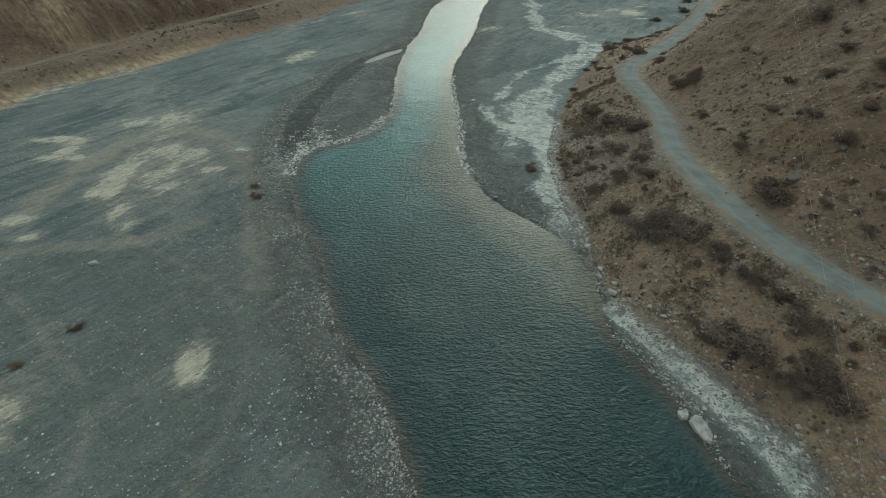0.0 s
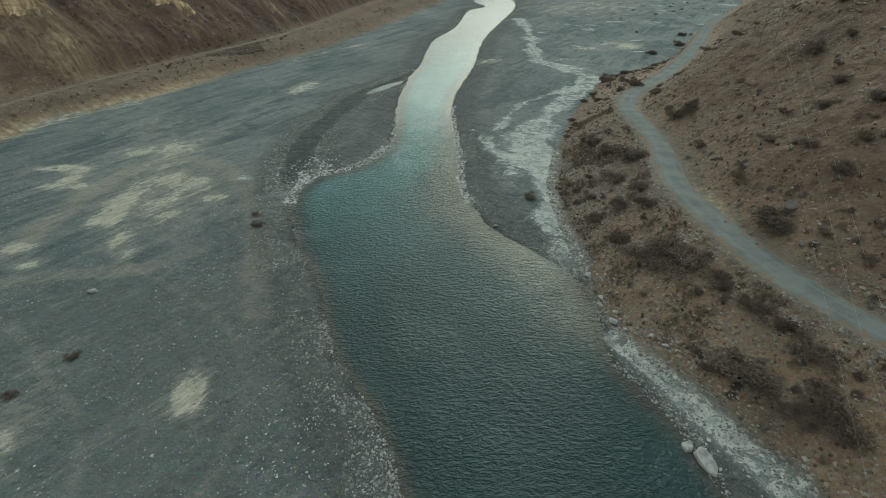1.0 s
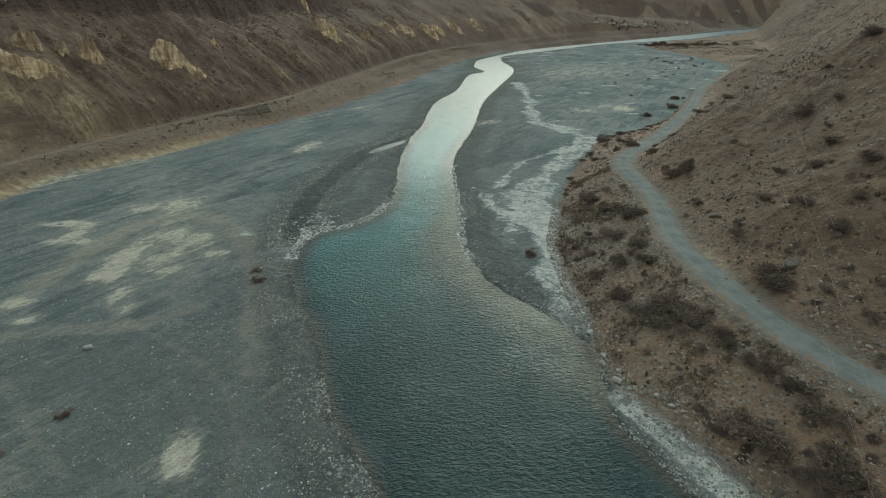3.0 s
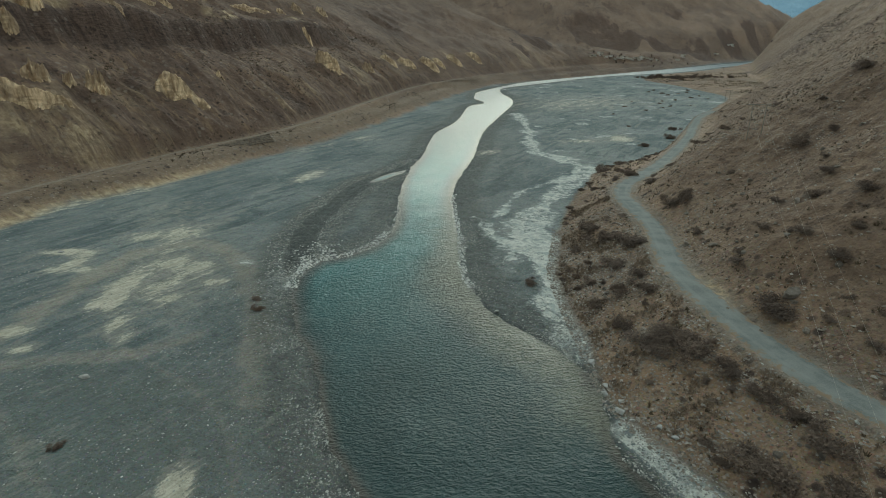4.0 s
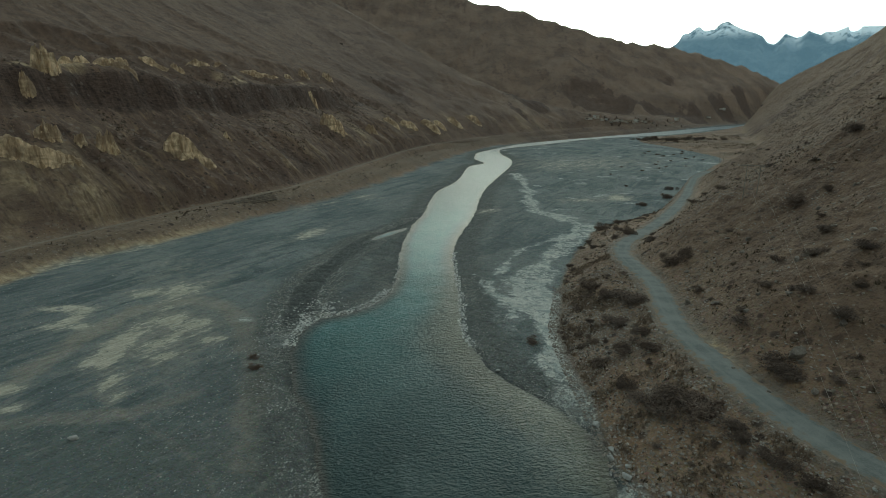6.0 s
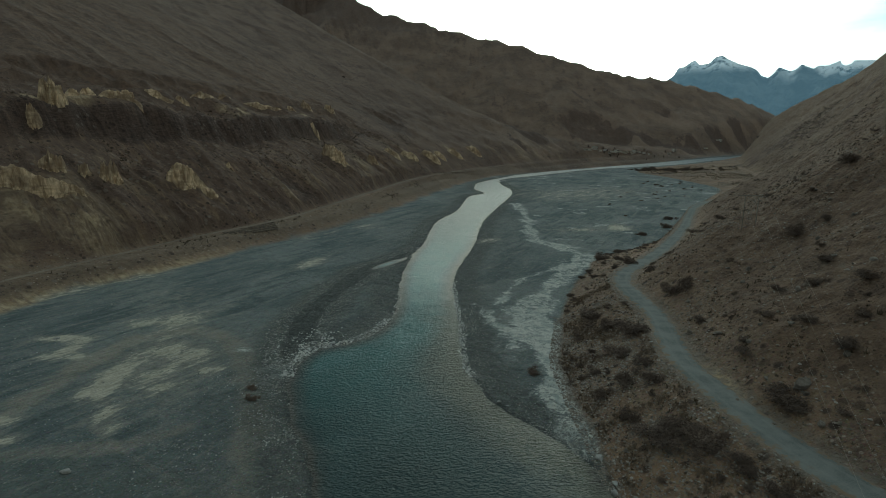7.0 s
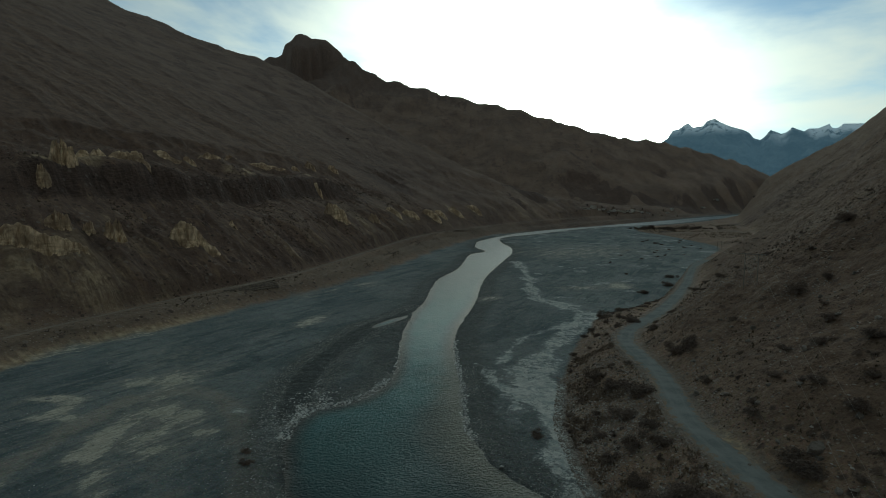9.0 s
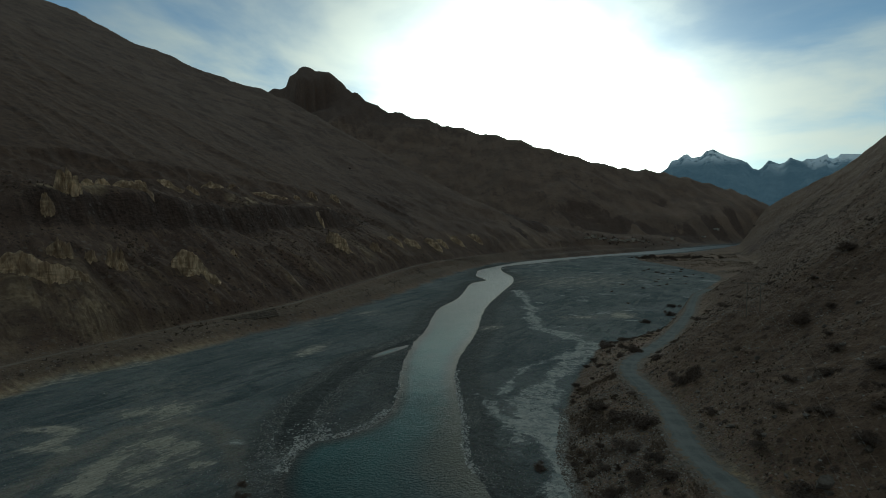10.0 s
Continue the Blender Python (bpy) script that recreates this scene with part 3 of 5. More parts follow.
def water_material():
    s = Surface("river_water")
    deep = s.attr("depth")
    body = s.mix(s.span(s.noise(0.05, 4, 0.6, s.moved((1, 0.3, 1), -8)), 0.35, 0.65), (0.010, 0.064, 0.070), (0.017, 0.098, 0.104))
    body = s.mix(s.calc("MULTIPLY", s.attr("milky"), s.span(s.noise(0.12, 4, 0.6), 0.3, 0.6, 0.5, 1.0)), body, (0.026, 0.140, 0.146))
    shallow = s.mix(s.span(s.noise(1.4, 5, 0.7), 0.35, 0.65), (0.036, 0.036, 0.031), (0.064, 0.060, 0.050))
    shallow = s.mix(s.attr("tan"), shallow, s.mix(s.span(s.noise(1.4, 5, 0.7), 0.35, 0.65), (0.060, 0.068, 0.052), (0.11, 0.112, 0.084)))
    colour = s.mix(s.span(deep, 0.05, 0.95), shallow, body)
    colour = s.mix(s.calc("MULTIPLY", s.span(deep, 0.12, 0.7, 0, 0.80), s.calc("SUBTRACT", 1.0, s.attr("milky"))), colour, (0.009, 0.032, 0.036))
    # Cream sky reflection painted into the water colour along the right bank.
    colour = s.mix(s.calc("MULTIPLY", s.attr("tan"), s.span(s.noise(0.35, 5, 0.65), 0.35, 0.65, 0.35, 0.8)), colour, s.mix(s.span(s.noise(1.4, 5, 0.7), 0.35, 0.65), (0.085, 0.100, 0.080), (0.165, 0.172, 0.132)))
    rows = s.noise(1.25, 4, 0.55, s.moved((0.85, 1.3, 1), 8), 0.6)
    cross = s.noise(2.6, 3, 0.6, s.moved((0.8, 1.2, 1), -20), 0.3)
    slow = s.span(s.noise(0.09, 3, 0.5), 0.30, 0.55, 0.6, 1.0)
    wave = s.calc("MULTIPLY", s.calc("ADD", rows, s.calc("MULTIPLY", cross, 0.5)), s.calc("MULTIPLY", slow, s.span(deep, 0.0, 0.3, 0.8, 1.0)))
    swell = s.noise(0.42, 4, 0.6, s.moved((0.55, 1.5, 1), 6), 0.5)
    wave = s.calc("ADD", s.calc("MULTIPLY", wave, s.span(s.attr("chop"), 0.0, 0.8, 1.0, 0.25)), s.calc("MULTIPLY", s.calc("MULTIPLY", swell, s.attr("heave")), 0.35))
    s.b.inputs["IOR"].default_value = 1.333
    return s.done(colour, 0.28, s.bump(wave, 0.85, 1.0), 0.6)


def road_material(name, dull, light, verge):
    s = Surface(name)
    across = s.attr("across")
    base = s.mix(s.span(s.noise(0.25, 5, 0.6), 0.35, 0.65), dull, light)
    base = s.mix(s.span(s.noise(5.0, 4, 0.7), 0.35, 0.7, 0, 0.4), base, tuple(1.35 * v for v in light))
    rut = s.calc("ADD", s.span(s.calc("ABSOLUTE", s.calc("SUBTRACT", s.calc("ABSOLUTE", across), 0.38)), 0.2, 0.02), s.span(s.noise(0.6, 4, 0.6), 0.3, 0.7, -0.5, 0.3))
    base = s.mix(s.calc("MULTIPLY", s.span(rut, 0.2, 1.0), 0.35), base, tuple(1.2 * v for v in light))
    edge = s.calc("ADD", s.calc("ABSOLUTE", across), s.span(s.noise(0.8, 6, 0.7), 0.3, 0.7, -0.35, 0.3))
    base = s.mix(s.span(edge, 0.55, 1.0), base, verge)
    return s.done(base, 0.95, s.bump(s.noise(6, 4, 0.7), 0.05, 0.8), 0.2)


MAT_GROUND, MAT_WATER = ground_material(), water_material()
MAT_ROAD = road_material("gravel_road", (0.105, 0.118, 0.116), (0.175, 0.188, 0.18), (0.20, 0.148, 0.104))
MAT_TRACK = road_material("dirt_track", (0.145, 0.116, 0.09), (0.205, 0.17, 0.134), (0.16, 0.114, 0.084))

# ---------------------------------------------------------------- ground, water, roads
def mesh_of(name, verts, faces, material, smooth=True):
    me = bpy.data.meshes.new(name)
    me.from_pydata(verts, [], faces)
    me.materials.append(material)
    if smooth:
        me.polygons.foreach_set("use_smooth", np.ones(len(me.polygons), bool))
    me.update()
    return me


def quads_mesh(name, xyz, quads, material):
    """A mesh from arrays of corners and quads."""
    me = bpy.data.meshes.new(name)
    me.vertices.add(len(xyz))
    me.vertices.foreach_set("co", xyz.astype(np.float32).ravel())
    me.loops.add(quads.size)
    me.loops.foreach_set("vertex_index", quads.astype(np.int32).ravel())
    me.polygons.add(len(quads))
    me.polygons.foreach_set("loop_start", np.arange(0, quads.size, 4, dtype=np.int32))
    me.polygons.foreach_set("use_smooth", np.ones(len(quads), bool))
    me.update(calc_edges=True)
    me.materials.append(material)
    return me


def give(me, name, values):
    me.attributes.new(name, "FLOAT", "POINT").data.foreach_set("value", np.asarray(values, np.float32).ravel())


def bulge(x, y, cx, cy, rx, ry, turn=0.0):
    c, s = math.cos(radians(turn)), math.sin(radians(turn))
    dx, dy = x - cx, y - cy
    return np.exp(-(((c * dx + s * dy) / rx) ** 2 + ((c * dy - s * dx) / ry) ** 2))


# a sheet finer near the middle of the valley, coarser towards the horizon
turns = np.radians(np.concatenate([np.linspace(-180, -50, 60, endpoint=False), np.linspace(-50, 50, 610, endpoint=False), np.linspace(50, 180, 60)]))
rings = np.concatenate([[0.0, 4, 9, 16], np.exp(np.linspace(math.log(22), math.log(1250), 740)), np.exp(np.linspace(math.log(1256), math.log(4950), 130))])
TT, RR_ = np.meshgrid(turns, rings)
GX, GY = RR_ * np.sin(TT), RR_ * np.cos(TT)


def between(grid, r, c):
    """Values of a grid at fractional rows and columns."""
    i, j = np.clip(r.astype(int), 0, grid.shape[-2] - 2), np.clip(c.astype(int), 0, grid.shape[-1] - 2)
    u, v = r - i, c - j
    return (grid[..., i, j] * (1 - v) + grid[..., i, j + 1] * v) * (1 - u) + (grid[..., i + 1, j] * (1 - v) + grid[..., i + 1, j + 1] * v) * u


def at(x, y):
    """Rows and columns of places in the sheet."""
    x, y = np.asarray(x, float), np.asarray(y, float)
    return np.interp(np.hypot(x, y), rings, np.arange(len(rings))), np.interp(np.arctan2(x, y), turns, np.arange(len(turns)))


rows_ = np.unique(np.append(np.arange(0, len(rings), 2), len(rings) - 1))
cols_ = np.unique(np.append(np.arange(0, len(turns), 2), len(turns) - 1))
coarse = survey(GX[np.ix_(rows_, cols_)], GY[np.ix_(rows_, cols_)])
CR, CC = np.meshgrid(np.interp(np.arange(len(rings)), rows_, np.arange(len(rows_))), np.interp(np.arange(len(turns)), cols_, np.arange(len(cols_))), indexing="ij")
GZ, mask = height(GX, GY, between(coarse, CR, CC))
far_out = ramp(2300, 3300, RR_)
GZ = GZ * (1 - far_out) + far_out * (20 + 25 * fbm(GX, GY, 400, 3, 91))
nr, nt = GX.shape
index = np.arange(nr * nt).reshape(nr, nt)
quads = np.stack([index[:-1, :-1], index[:-1, 1:], index[1:, 1:], index[1:, :-1]], -1).reshape(-1, 4)
xyz = np.stack([GX, GY, GZ], -1).reshape(-1, 3)
me = quads_mesh("ground", xyz, quads[:, ::-1], MAT_GROUND)
slope = np.maximum(ramp(-2.5, 3.5, mask["p"] + 3 * mask["rough"]), ramp(-0.5, 1.5, mask["dr"] + 1.2 * mask["rough"]))
give(me, "slope", slope)
silt = sum(a * bulge(GX, GY, cx, cy, rx, ry, turn) for cx, cy, rx, ry, turn, a in [
    (-68.8, 105, 2.8, 6.2, 0, 1.15), (-59.5, 105, 2.2, 5.5, -20, 0.85), (-56, 98.5, 2.6, 2.4, 0, 0.85), (-65.8, 95.5, 2.2, 4.6, 0, 0.9), (-62.5, 117, 4.5, 3.5, 0, 0.7), (-30.9, 47.6, 1.9, 3.2, 0, 1.8), (-33, 51.5, 1.7, 3.6, 0, 0.8),
    (-78, 85.6, 3.8, 2.6, 0, 1.3), (-72, 79.4, 2.6, 2.4, 0, 1.3), (-94, 124.6, 6.5, 2.6, 0, 1.45), (-87, 120, 3.2, 4.6, 0, 1.1), (-88, 113.5, 6, 3.2, 0, 0.8), (-82, 113, 3, 2.6, 0, 0.7), (-60.8, 88, 2.4, 4, 0, 0.75), (-56.6, 83.6, 2.6, 3, 0, 0.8), (-69, 96, 2.2, 2.8, 0, 0.9),
    (-54.5, 115, 3.4, 4.6, 0, 0.85), (-49, 106.5, 3, 2.6, 0, 0.9), (-80, 135, 5, 4, 0, 0.8), (-71, 139, 6, 6, 0, 0.75), (-52, 38, 4, 9, 0, 1.2), (-51, 204, 5, 15, -18, 1.05),
    (21, 249, 9, 7, 0, 0.85), (95.5, 284, 6, 12, -20, 1.35), (72, 277, 14, 7, 0, 0.95), (-42, 287, 8, 10, 0, 0.8), (141, 470, 60, 50, 0, 0.6), (92, 430, 40, 40, 0, 0.5), (-70, 140, 24, 22, 0, 0.25), (-85, 160, 18, 14, 0, 0.3)])


def along(line, wide, soft=0.6):
    """How near the ground lies to a line, from 1 on it to 0 beyond its width, with a frayed rim."""
    d = np.abs(nearest(line, GX, GY)[0]) + soft * wide * fbm(GX, GY, 7, 4, 20)
    return ramp(wide, 0.25 * wide, d)


sandy = ramp(8, -1, mask["dl"] + 4 * mask["rough"]) * ramp(330, 150, GY)
far_bed = (GX > 50) * ramp(210, 260, GY) * ramp(0.40, 0.50, fbm(GX, GY * 1.4, 15, 4, 15))
cut = 2.0 * bulge(GX, GY, 48.0, 85, 0.9, 7, 0)
give(me, "silt", np.clip(silt + 0.45 * ramp(0.15, 0.55, fbm(GX, GY * 0.6, 30, 4, 13)) * (GX < -30) + 0.8 * sandy * ramp(-80, -105, GX), 0, 1.5))
wander = fbm(GX, GY, 12, 4, 19)
braid = ramp(5.5, 2.0, mask["db"] + 5 * wander) * (GY < 400) + 0.75 * ramp(0.12, 0.4, fbm(GX * 1.5, GY * 0.6, 17, 5, 17)) * ramp(17, 6, mask["db"]) * ramp(260, 200, GY)
strip, _, _ = nearest(SHORE_STRIP, GX, GY)
give(me, "salt", np.clip(braid * (0.55 + 0.35 * ramp(75, 110, GY)) + 0.95 * ramp(2.9, 1.6, np.abs(strip) + 0.7 * mask["rough"]) + 0.35 * bulge(GX, GY, 25, 108, 7, 32, -4) + 0.75 * along(BRAID_ARM, 3.4) + 0.65 * along(BRAID_TONGUE, 3.0) + 0.5 * bulge(GX, GY, -33, 110, 5, 14) + 0.7 * bulge(GX, GY, -47, 118.5, 2.6, 5, 35) + 0.8 * far_bed, 0, 1.2))
give(me, "worn", np.clip(0.95 * along(WORN_ARC, 4.2) + 0.7 * along(WORN_BAND, 2.8) + 0.28 * along(WHEEL_TRACK, 1.1, 0.3) + 0.28 * along(WHEEL_LOOP, 1.2, 0.3) + 0.5 * bulge(GX, GY, -63, 112, 14, 14), 0, 1))
give(me, "moss", np.clip(ramp(-16, -30, GX + 5 * mask["rough"]) * ramp(84, 60, GY + 8 * mask["rough"]) + 0.6 * bulge(GX, GY, -52, 60, 16, 14), 0, 1))
give(me, "wet", np.clip(1.3 * mask["wet"] + 0.8 * ramp(-1.4, -0.2, mask["e"]) * (mask["e"] < 0), 0, 1))
give(me, "cobble", np.clip(ramp(11, 3, -mask["e"]) + 0.3 * ramp(34, 9, -mask["e"]) + ramp(12, 4, mask["side"]) + 0.15, 0, 1) * (1 - 0.8 * ramp(3.4, 1.6, np.abs(strip))))
SCARPS = 0.95 * ramp(0.36, 0.46, sum(bulge(GX, GY, cx, cy, rx, ry, turn) for cx, cy, rx, ry, turn in FAR_SCARPS) + 0.75 * fbm(GX, GY, 60, 5, 27)) * (GY > 450) * ramp(-0.7, 0.1, fbm(GX, GY, 22, 4, 28, ridged=True))
STRATA = sum(a * bulge(GX, GY, cx, cy, rx, ry, turn) for cx, cy, rx, ry, turn, a in ROCK_BANDS) * ramp(-0.3, 0.25, fbm(GX, GY, 9, 4, 24))
bands = fbm(GX, GY, 22, 4, 23)
p = mask["p"]
give(me, "rock", np.clip(0.9 * ramp(83, 88, p + 3 * bands) * ramp(101, 97, p + 3 * bands) * ramp(-0.75, -0.3, bands) * mask["steep"] + 0.35 * ramp(22, 32, p) * ramp(86, 70, p) * ramp(0.2, -0.25, mask["rill"]) + 0.5 * ramp(0.05, 0.4, bands) * ramp(120, 300, p) + 0.22 * ramp(92, 130, p) * ramp(1300, 1150, mask["sl"]) + STRATA + 0.8 * ramp(0.12, 0.42, fbm(GX, GY, 70, 5, 25)) * ramp(40, 110, mask["q"]) * (mask["dr"] > 0) * ramp(60, 200, GY) + 0.9 * ramp(260, 420, GZ) * (GY > 1200) + SCARPS, 0, 1))
fine_ = fbm(GX, GY, 13, 4, 31)
give(me, "clay", np.clip(0.8 * cut + sandy * 1.2 * ramp(7, 1, p) * ramp(-78, -100, GX) + 0.45 * ramp(17, 25, p) * ramp(66, 48, p) * ramp(760, 690, mask["sl"]) * ramp(-0.6, 0.3, fine_) + 0.5 * ramp(24, 34, p) * ramp(78, 60, p) * ramp(0.3, 0.75, mask["rill"]) * ramp(-0.2, 0.5, fine_) + 0.9 * ramp(97, 100, p) * ramp(112, 104, p) * ramp(0.0, 0.3, fine_) * ramp(-0.2, 0.3, mask["rill"]) * mask["steep"], 0, 1) * (mask["sl"] < 1400))
give(me, "along", mask["sl"])
give(me, "terrace", ramp(2, 7, p) * ramp(24, 17, p))
give(me, "hill", ramp(4, 16, mask["dn"]) * (mask["dr"] > 0))
give(me, "upslope", p)
give(me, "badland", ramp(18, 30, p) * ramp(1400, 1150, mask["sl"]) )
give(me, "far", ramp(560, 760, GY) * (mask["dr"] < 0))
give(me, "verge", 0.8 * ramp(5.6, 3.0, np.abs(mask["dn"])) * (GY < 380))
MASKS = {key: mask[key] for key in ("dl", "dr", "dn", "dt", "p", "e", "side")}


def ground_z(x, y):
    return between(GZ, *at(x, y))


def fields(x, y):
    """The plan's masks at places on the ground."""
    r, c = at(x, y)
    return {key: between(grid, r, c) for key, grid in MASKS.items()}


ground = tagged(new("ground", me), "grey gravel river plain between brown scree mountain slopes", "ground", kind="structure")

# the river: the part of the sheet that the bed dips under
low = (GZ < 0.06) & (RR_ < 1500)
touch = low[:-1, :-1] | low[:-1, 1:] | low[1:, 1:] | low[1:, :-1]
used, where = np.unique(quads[touch.ravel()], return_inverse=True)
flat = xyz[used].copy()
depth = -flat[:, 2]
flat[:, 2] = 0.0
me = quads_mesh("water", flat, where.reshape(-1, 4)[:, ::-1], MAT_WATER)
give(me, "depth", depth)
reach = nearest(BANK_RIGHT, flat[:, 0], flat[:, 1])[0]
# Tan shallows by the right bank, widened to carry the painted sky reflection.
give(me, "tan", ramp(-13, -2.5, reach + 3 * fbm(flat[:, 0], flat[:, 1], 14, 3, 18)) * ramp(50, 72, flat[:, 1]) * ramp(175, 130, flat[:, 1]) * (1 - 0.95 * bulge(flat[:, 0], flat[:, 1], 23.6, 70, 2.2, 5)))
give(me, "milky", ramp(58, 120, flat[:, 1]) * ramp(330, 200, flat[:, 1]) * ramp(0.1, 1.5, depth) + bulge(flat[:, 0], flat[:, 1], 23.6, 70, 1.8, 4))
give(me, "chop", ramp(85, 225, flat[:, 1]) + 1.6 * ramp(280, 520, flat[:, 1]))
give(me, "heave", ramp(85, 225, flat[:, 1]) * np.clip((np.hypot(flat[:, 0], flat[:, 1]) / 300) ** 2, 0.3, 1.0))
tagged(new("water", me), "teal rippled river water reflecting the bright sky", "river", kind="structure")


def ribbon(name, line, width, lift, material, lo, hi, label):
    """A road laid along a line, crowned a little, over the bench in the slope."""
    pts = spline(line[(line[:, 1] > lo) & (line[:, 1] < hi)], 2.0)
    ahead = np.gradient(pts[:, :2], axis=0)
    ahead /= np.linalg.norm(ahead, axis=1)[:, None]
    cols = np.linspace(-1, 1, 9)
    side = np.stack([ahead[:, 1], -ahead[:, 0]], 1)
    wide = width / 2 * (1 + 0.12 * fbm(pts[:, 0], pts[:, 1], 14, 2, 3))
    x = pts[:, None, 0] + side[:, None, 0] * cols * wide[:, None]
    y = pts[:, None, 1] + side[:, None, 1] * cols * wide[:, None]
    z = np.maximum(ground_z(x, y), pts[:, None, 2] + 0 * x) + lift + 0.06 * (1 - cols ** 2) - 0.25 * (np.abs(cols) > 0.99)
    n, k = x.shape
    i = np.arange(n * k).reshape(n, k)
    me = quads_mesh(name, np.stack([x, y, z], -1).reshape(-1, 3), np.stack([i[:-1, :-1], i[:-1, 1:], i[1:, 1:], i[1:, :-1]], -1).reshape(-1, 4), material)
    give(me, "across", np.tile(cols, n))
    return tagged(new(name, me), label, "road", kind="structure")


ribbon("road", ROAD, 5.9, 0.12, MAT_ROAD, -60, 372, "grey gravel mountain road cut into the hillside")
ribbon("track", FAR_TRACK, 4.0, 0.12, MAT_TRACK, 500, 700, "pale dirt track across the far terrace")
ribbon("track", TRACK, 2.8, 0.12, MAT_TRACK, 0, 640, "pale dirt track on the terrace above the river plain")

# ---------------------------------------------------------------- helpers for things
def part(name, me, material, parent, label=""):
    """Links a mesh or a bmesh as one part of a thing."""
    if isinstance(me, bmesh.types.BMesh):
        bm, me = me, bpy.data.meshes.new(name)
        bm.to_mesh(me)
        bm.free()
    if material is not None and not me.materials:
        me.materials.append(material)
    ob = new(name, me)
    ob.parent = parent
    return tagged(ob, label) if label else ob


def soup(name, verts, tris, material, smooth=False):
    """A mesh from arrays of corners and triangles."""
    me = bpy.data.meshes.new(name)
    me.vertices.add(len(verts))
    me.vertices.foreach_set("co", np.asarray(verts, np.float32).ravel())
    me.loops.add(tris.size)
    me.loops.foreach_set("vertex_index", np.asarray(tris, np.int32).ravel())
    me.polygons.add(len(tris))
    me.polygons.foreach_set("loop_start", np.arange(0, tris.size, 3, dtype=np.int32))
    me.polygons.foreach_set("use_smooth", np.full(len(tris), smooth))
    me.update(calc_edges=True)
    me.materials.append(material)
    return me


def level(x, y):
    return float(ground_z(x, y))


def stone_material(name, dark, light, warm):
    s = Surface(name)
    island = s.n.new("ShaderNodeNewGeometry").outputs["Random Per Island"]
    c = s.mix(island, dark, light)
    c = s.mix(s.span(s.noise(0.35, 3), 0.4, 0.65, 0, 0.6), c, warm)
    c = s.mix(s.span(s.noise(7.0, 4, 0.7), 0.4, 0.7, 0, 0.35), c, tuple(0.5 * v for v in dark))
    return s.done(c, 0.9, s.bump(s.noise(9, 4, 0.7), 0.04, 0.7), 0.25)


def boulder_material():
    s = Surface("boulder_stone")
    rnd = s.n.new("ShaderNodeObjectInfo").outputs["Random"]
    c = s.mix(rnd, (0.13, 0.112, 0.095), (0.26, 0.235, 0.205))
    c = s.mix(s.span(s.noise(1.3, 6, 0.65), 0.38, 0.66, 0, 0.8), c, (0.12, 0.10, 0.085))
    c = s.mix(s.span(s.noise(0.6, 4, 0.6, s.moved((1, 1, 4))), 0.5, 0.62, 0, 0.35), c, (0.30, 0.28, 0.25))
    return s.done(c, 0.88, s.bump(s.noise(2.2, 7, 0.75), 0.3, 1.0), 0.2)


def twig_material(name, a, b):
    s = Surface(name)
    rnd = s.n.new("ShaderNodeObjectInfo").outputs["Random"]
    island = s.n.new("ShaderNodeNewGeometry").outputs["Random Per Island"]
    return s.done(s.mix(s.calc("MULTIPLY", s.calc("ADD", rnd, island), 0.5), a, b), 0.85, None, 0.2)


def clay_material():
    s = Surface("eroded_clay")
    runs = s.noise(0.55, 6, 0.65, s.moved((1, 1, 0.12)), 0.5)
    beds = s.noise(0.8, 4, 0.6, s.moved((0.12, 0.12, 1)))
    c = s.mix(s.span(runs, 0.34, 0.66), (0.33, 0.235, 0.145), (0.84, 0.67, 0.46))
    c = s.mix(s.span(beds, 0.5, 0.68, 0, 0.5), c, (0.22, 0.155, 0.09))
    c = s.mix(s.span(s.noise(0.11, 4, 0.6), 0.42, 0.60, 0, 0.7), c, (0.19, 0.135, 0.095))
    return s.done(c, 0.95, s.bump(s.calc("ADD", runs, beds), 0.6, 0.9), 0.15)


def plain_material(name, colour, worn, scale=1.0, rough=0.85, metal=0.0):
    s = Surface(name)
    return s.done(s.mix(s.span(s.noise(scale, 5, 0.65), 0.38, 0.68), colour, worn), rough, s.bump(s.noise(scale * 4, 4, 0.7), 0.02, 0.6), 0.3, metal)


MAT_PALE = stone_material("pale_cobbles", (0.085, 0.095, 0.095), (0.54, 0.55, 0.52), (0.28, 0.275, 0.24))
MAT_SCREE = stone_material("scree_stones", (0.13, 0.112, 0.095), (0.40, 0.37, 0.33), (0.25, 0.21, 0.17))
MAT_HILLROCK = stone_material("hillside_rock", (0.085, 0.066, 0.056), (0.29, 0.24, 0.20), (0.17, 0.128, 0.10))
MAT_SHORE_ROCK = plain_material("pale_shore_rock", (0.38, 0.385, 0.37), (0.22, 0.22, 0.205), 1.4)
MAT_BOULDER, MAT_CLAY = boulder_material(), clay_material()
MAT_TWIG = twig_material("dry_twigs", (0.100, 0.077, 0.064), (0.200, 0.152, 0.122))
MAT_BRUSH = twig_material("brown_brush", (0.135, 0.104, 0.080), (0.250, 0.190, 0.142))
MAT_TUFT = twig_material("dry_grass_tufts", (0.060, 0.048, 0.034), (0.145, 0.112, 0.068))
MAT_STEM = plain_material("shrub_bark", (0.085, 0.062, 0.048), (0.13, 0.10, 0.08), 6)
MAT_POLE = plain_material("weathered_pole", (0.22, 0.19, 0.16), (0.33, 0.30, 0.26), 3)
MAT_WIRE = plain_material("aluminium_wire", (0.42, 0.39, 0.34), (0.32, 0.30, 0.27), 2, 0.45, 0.6)
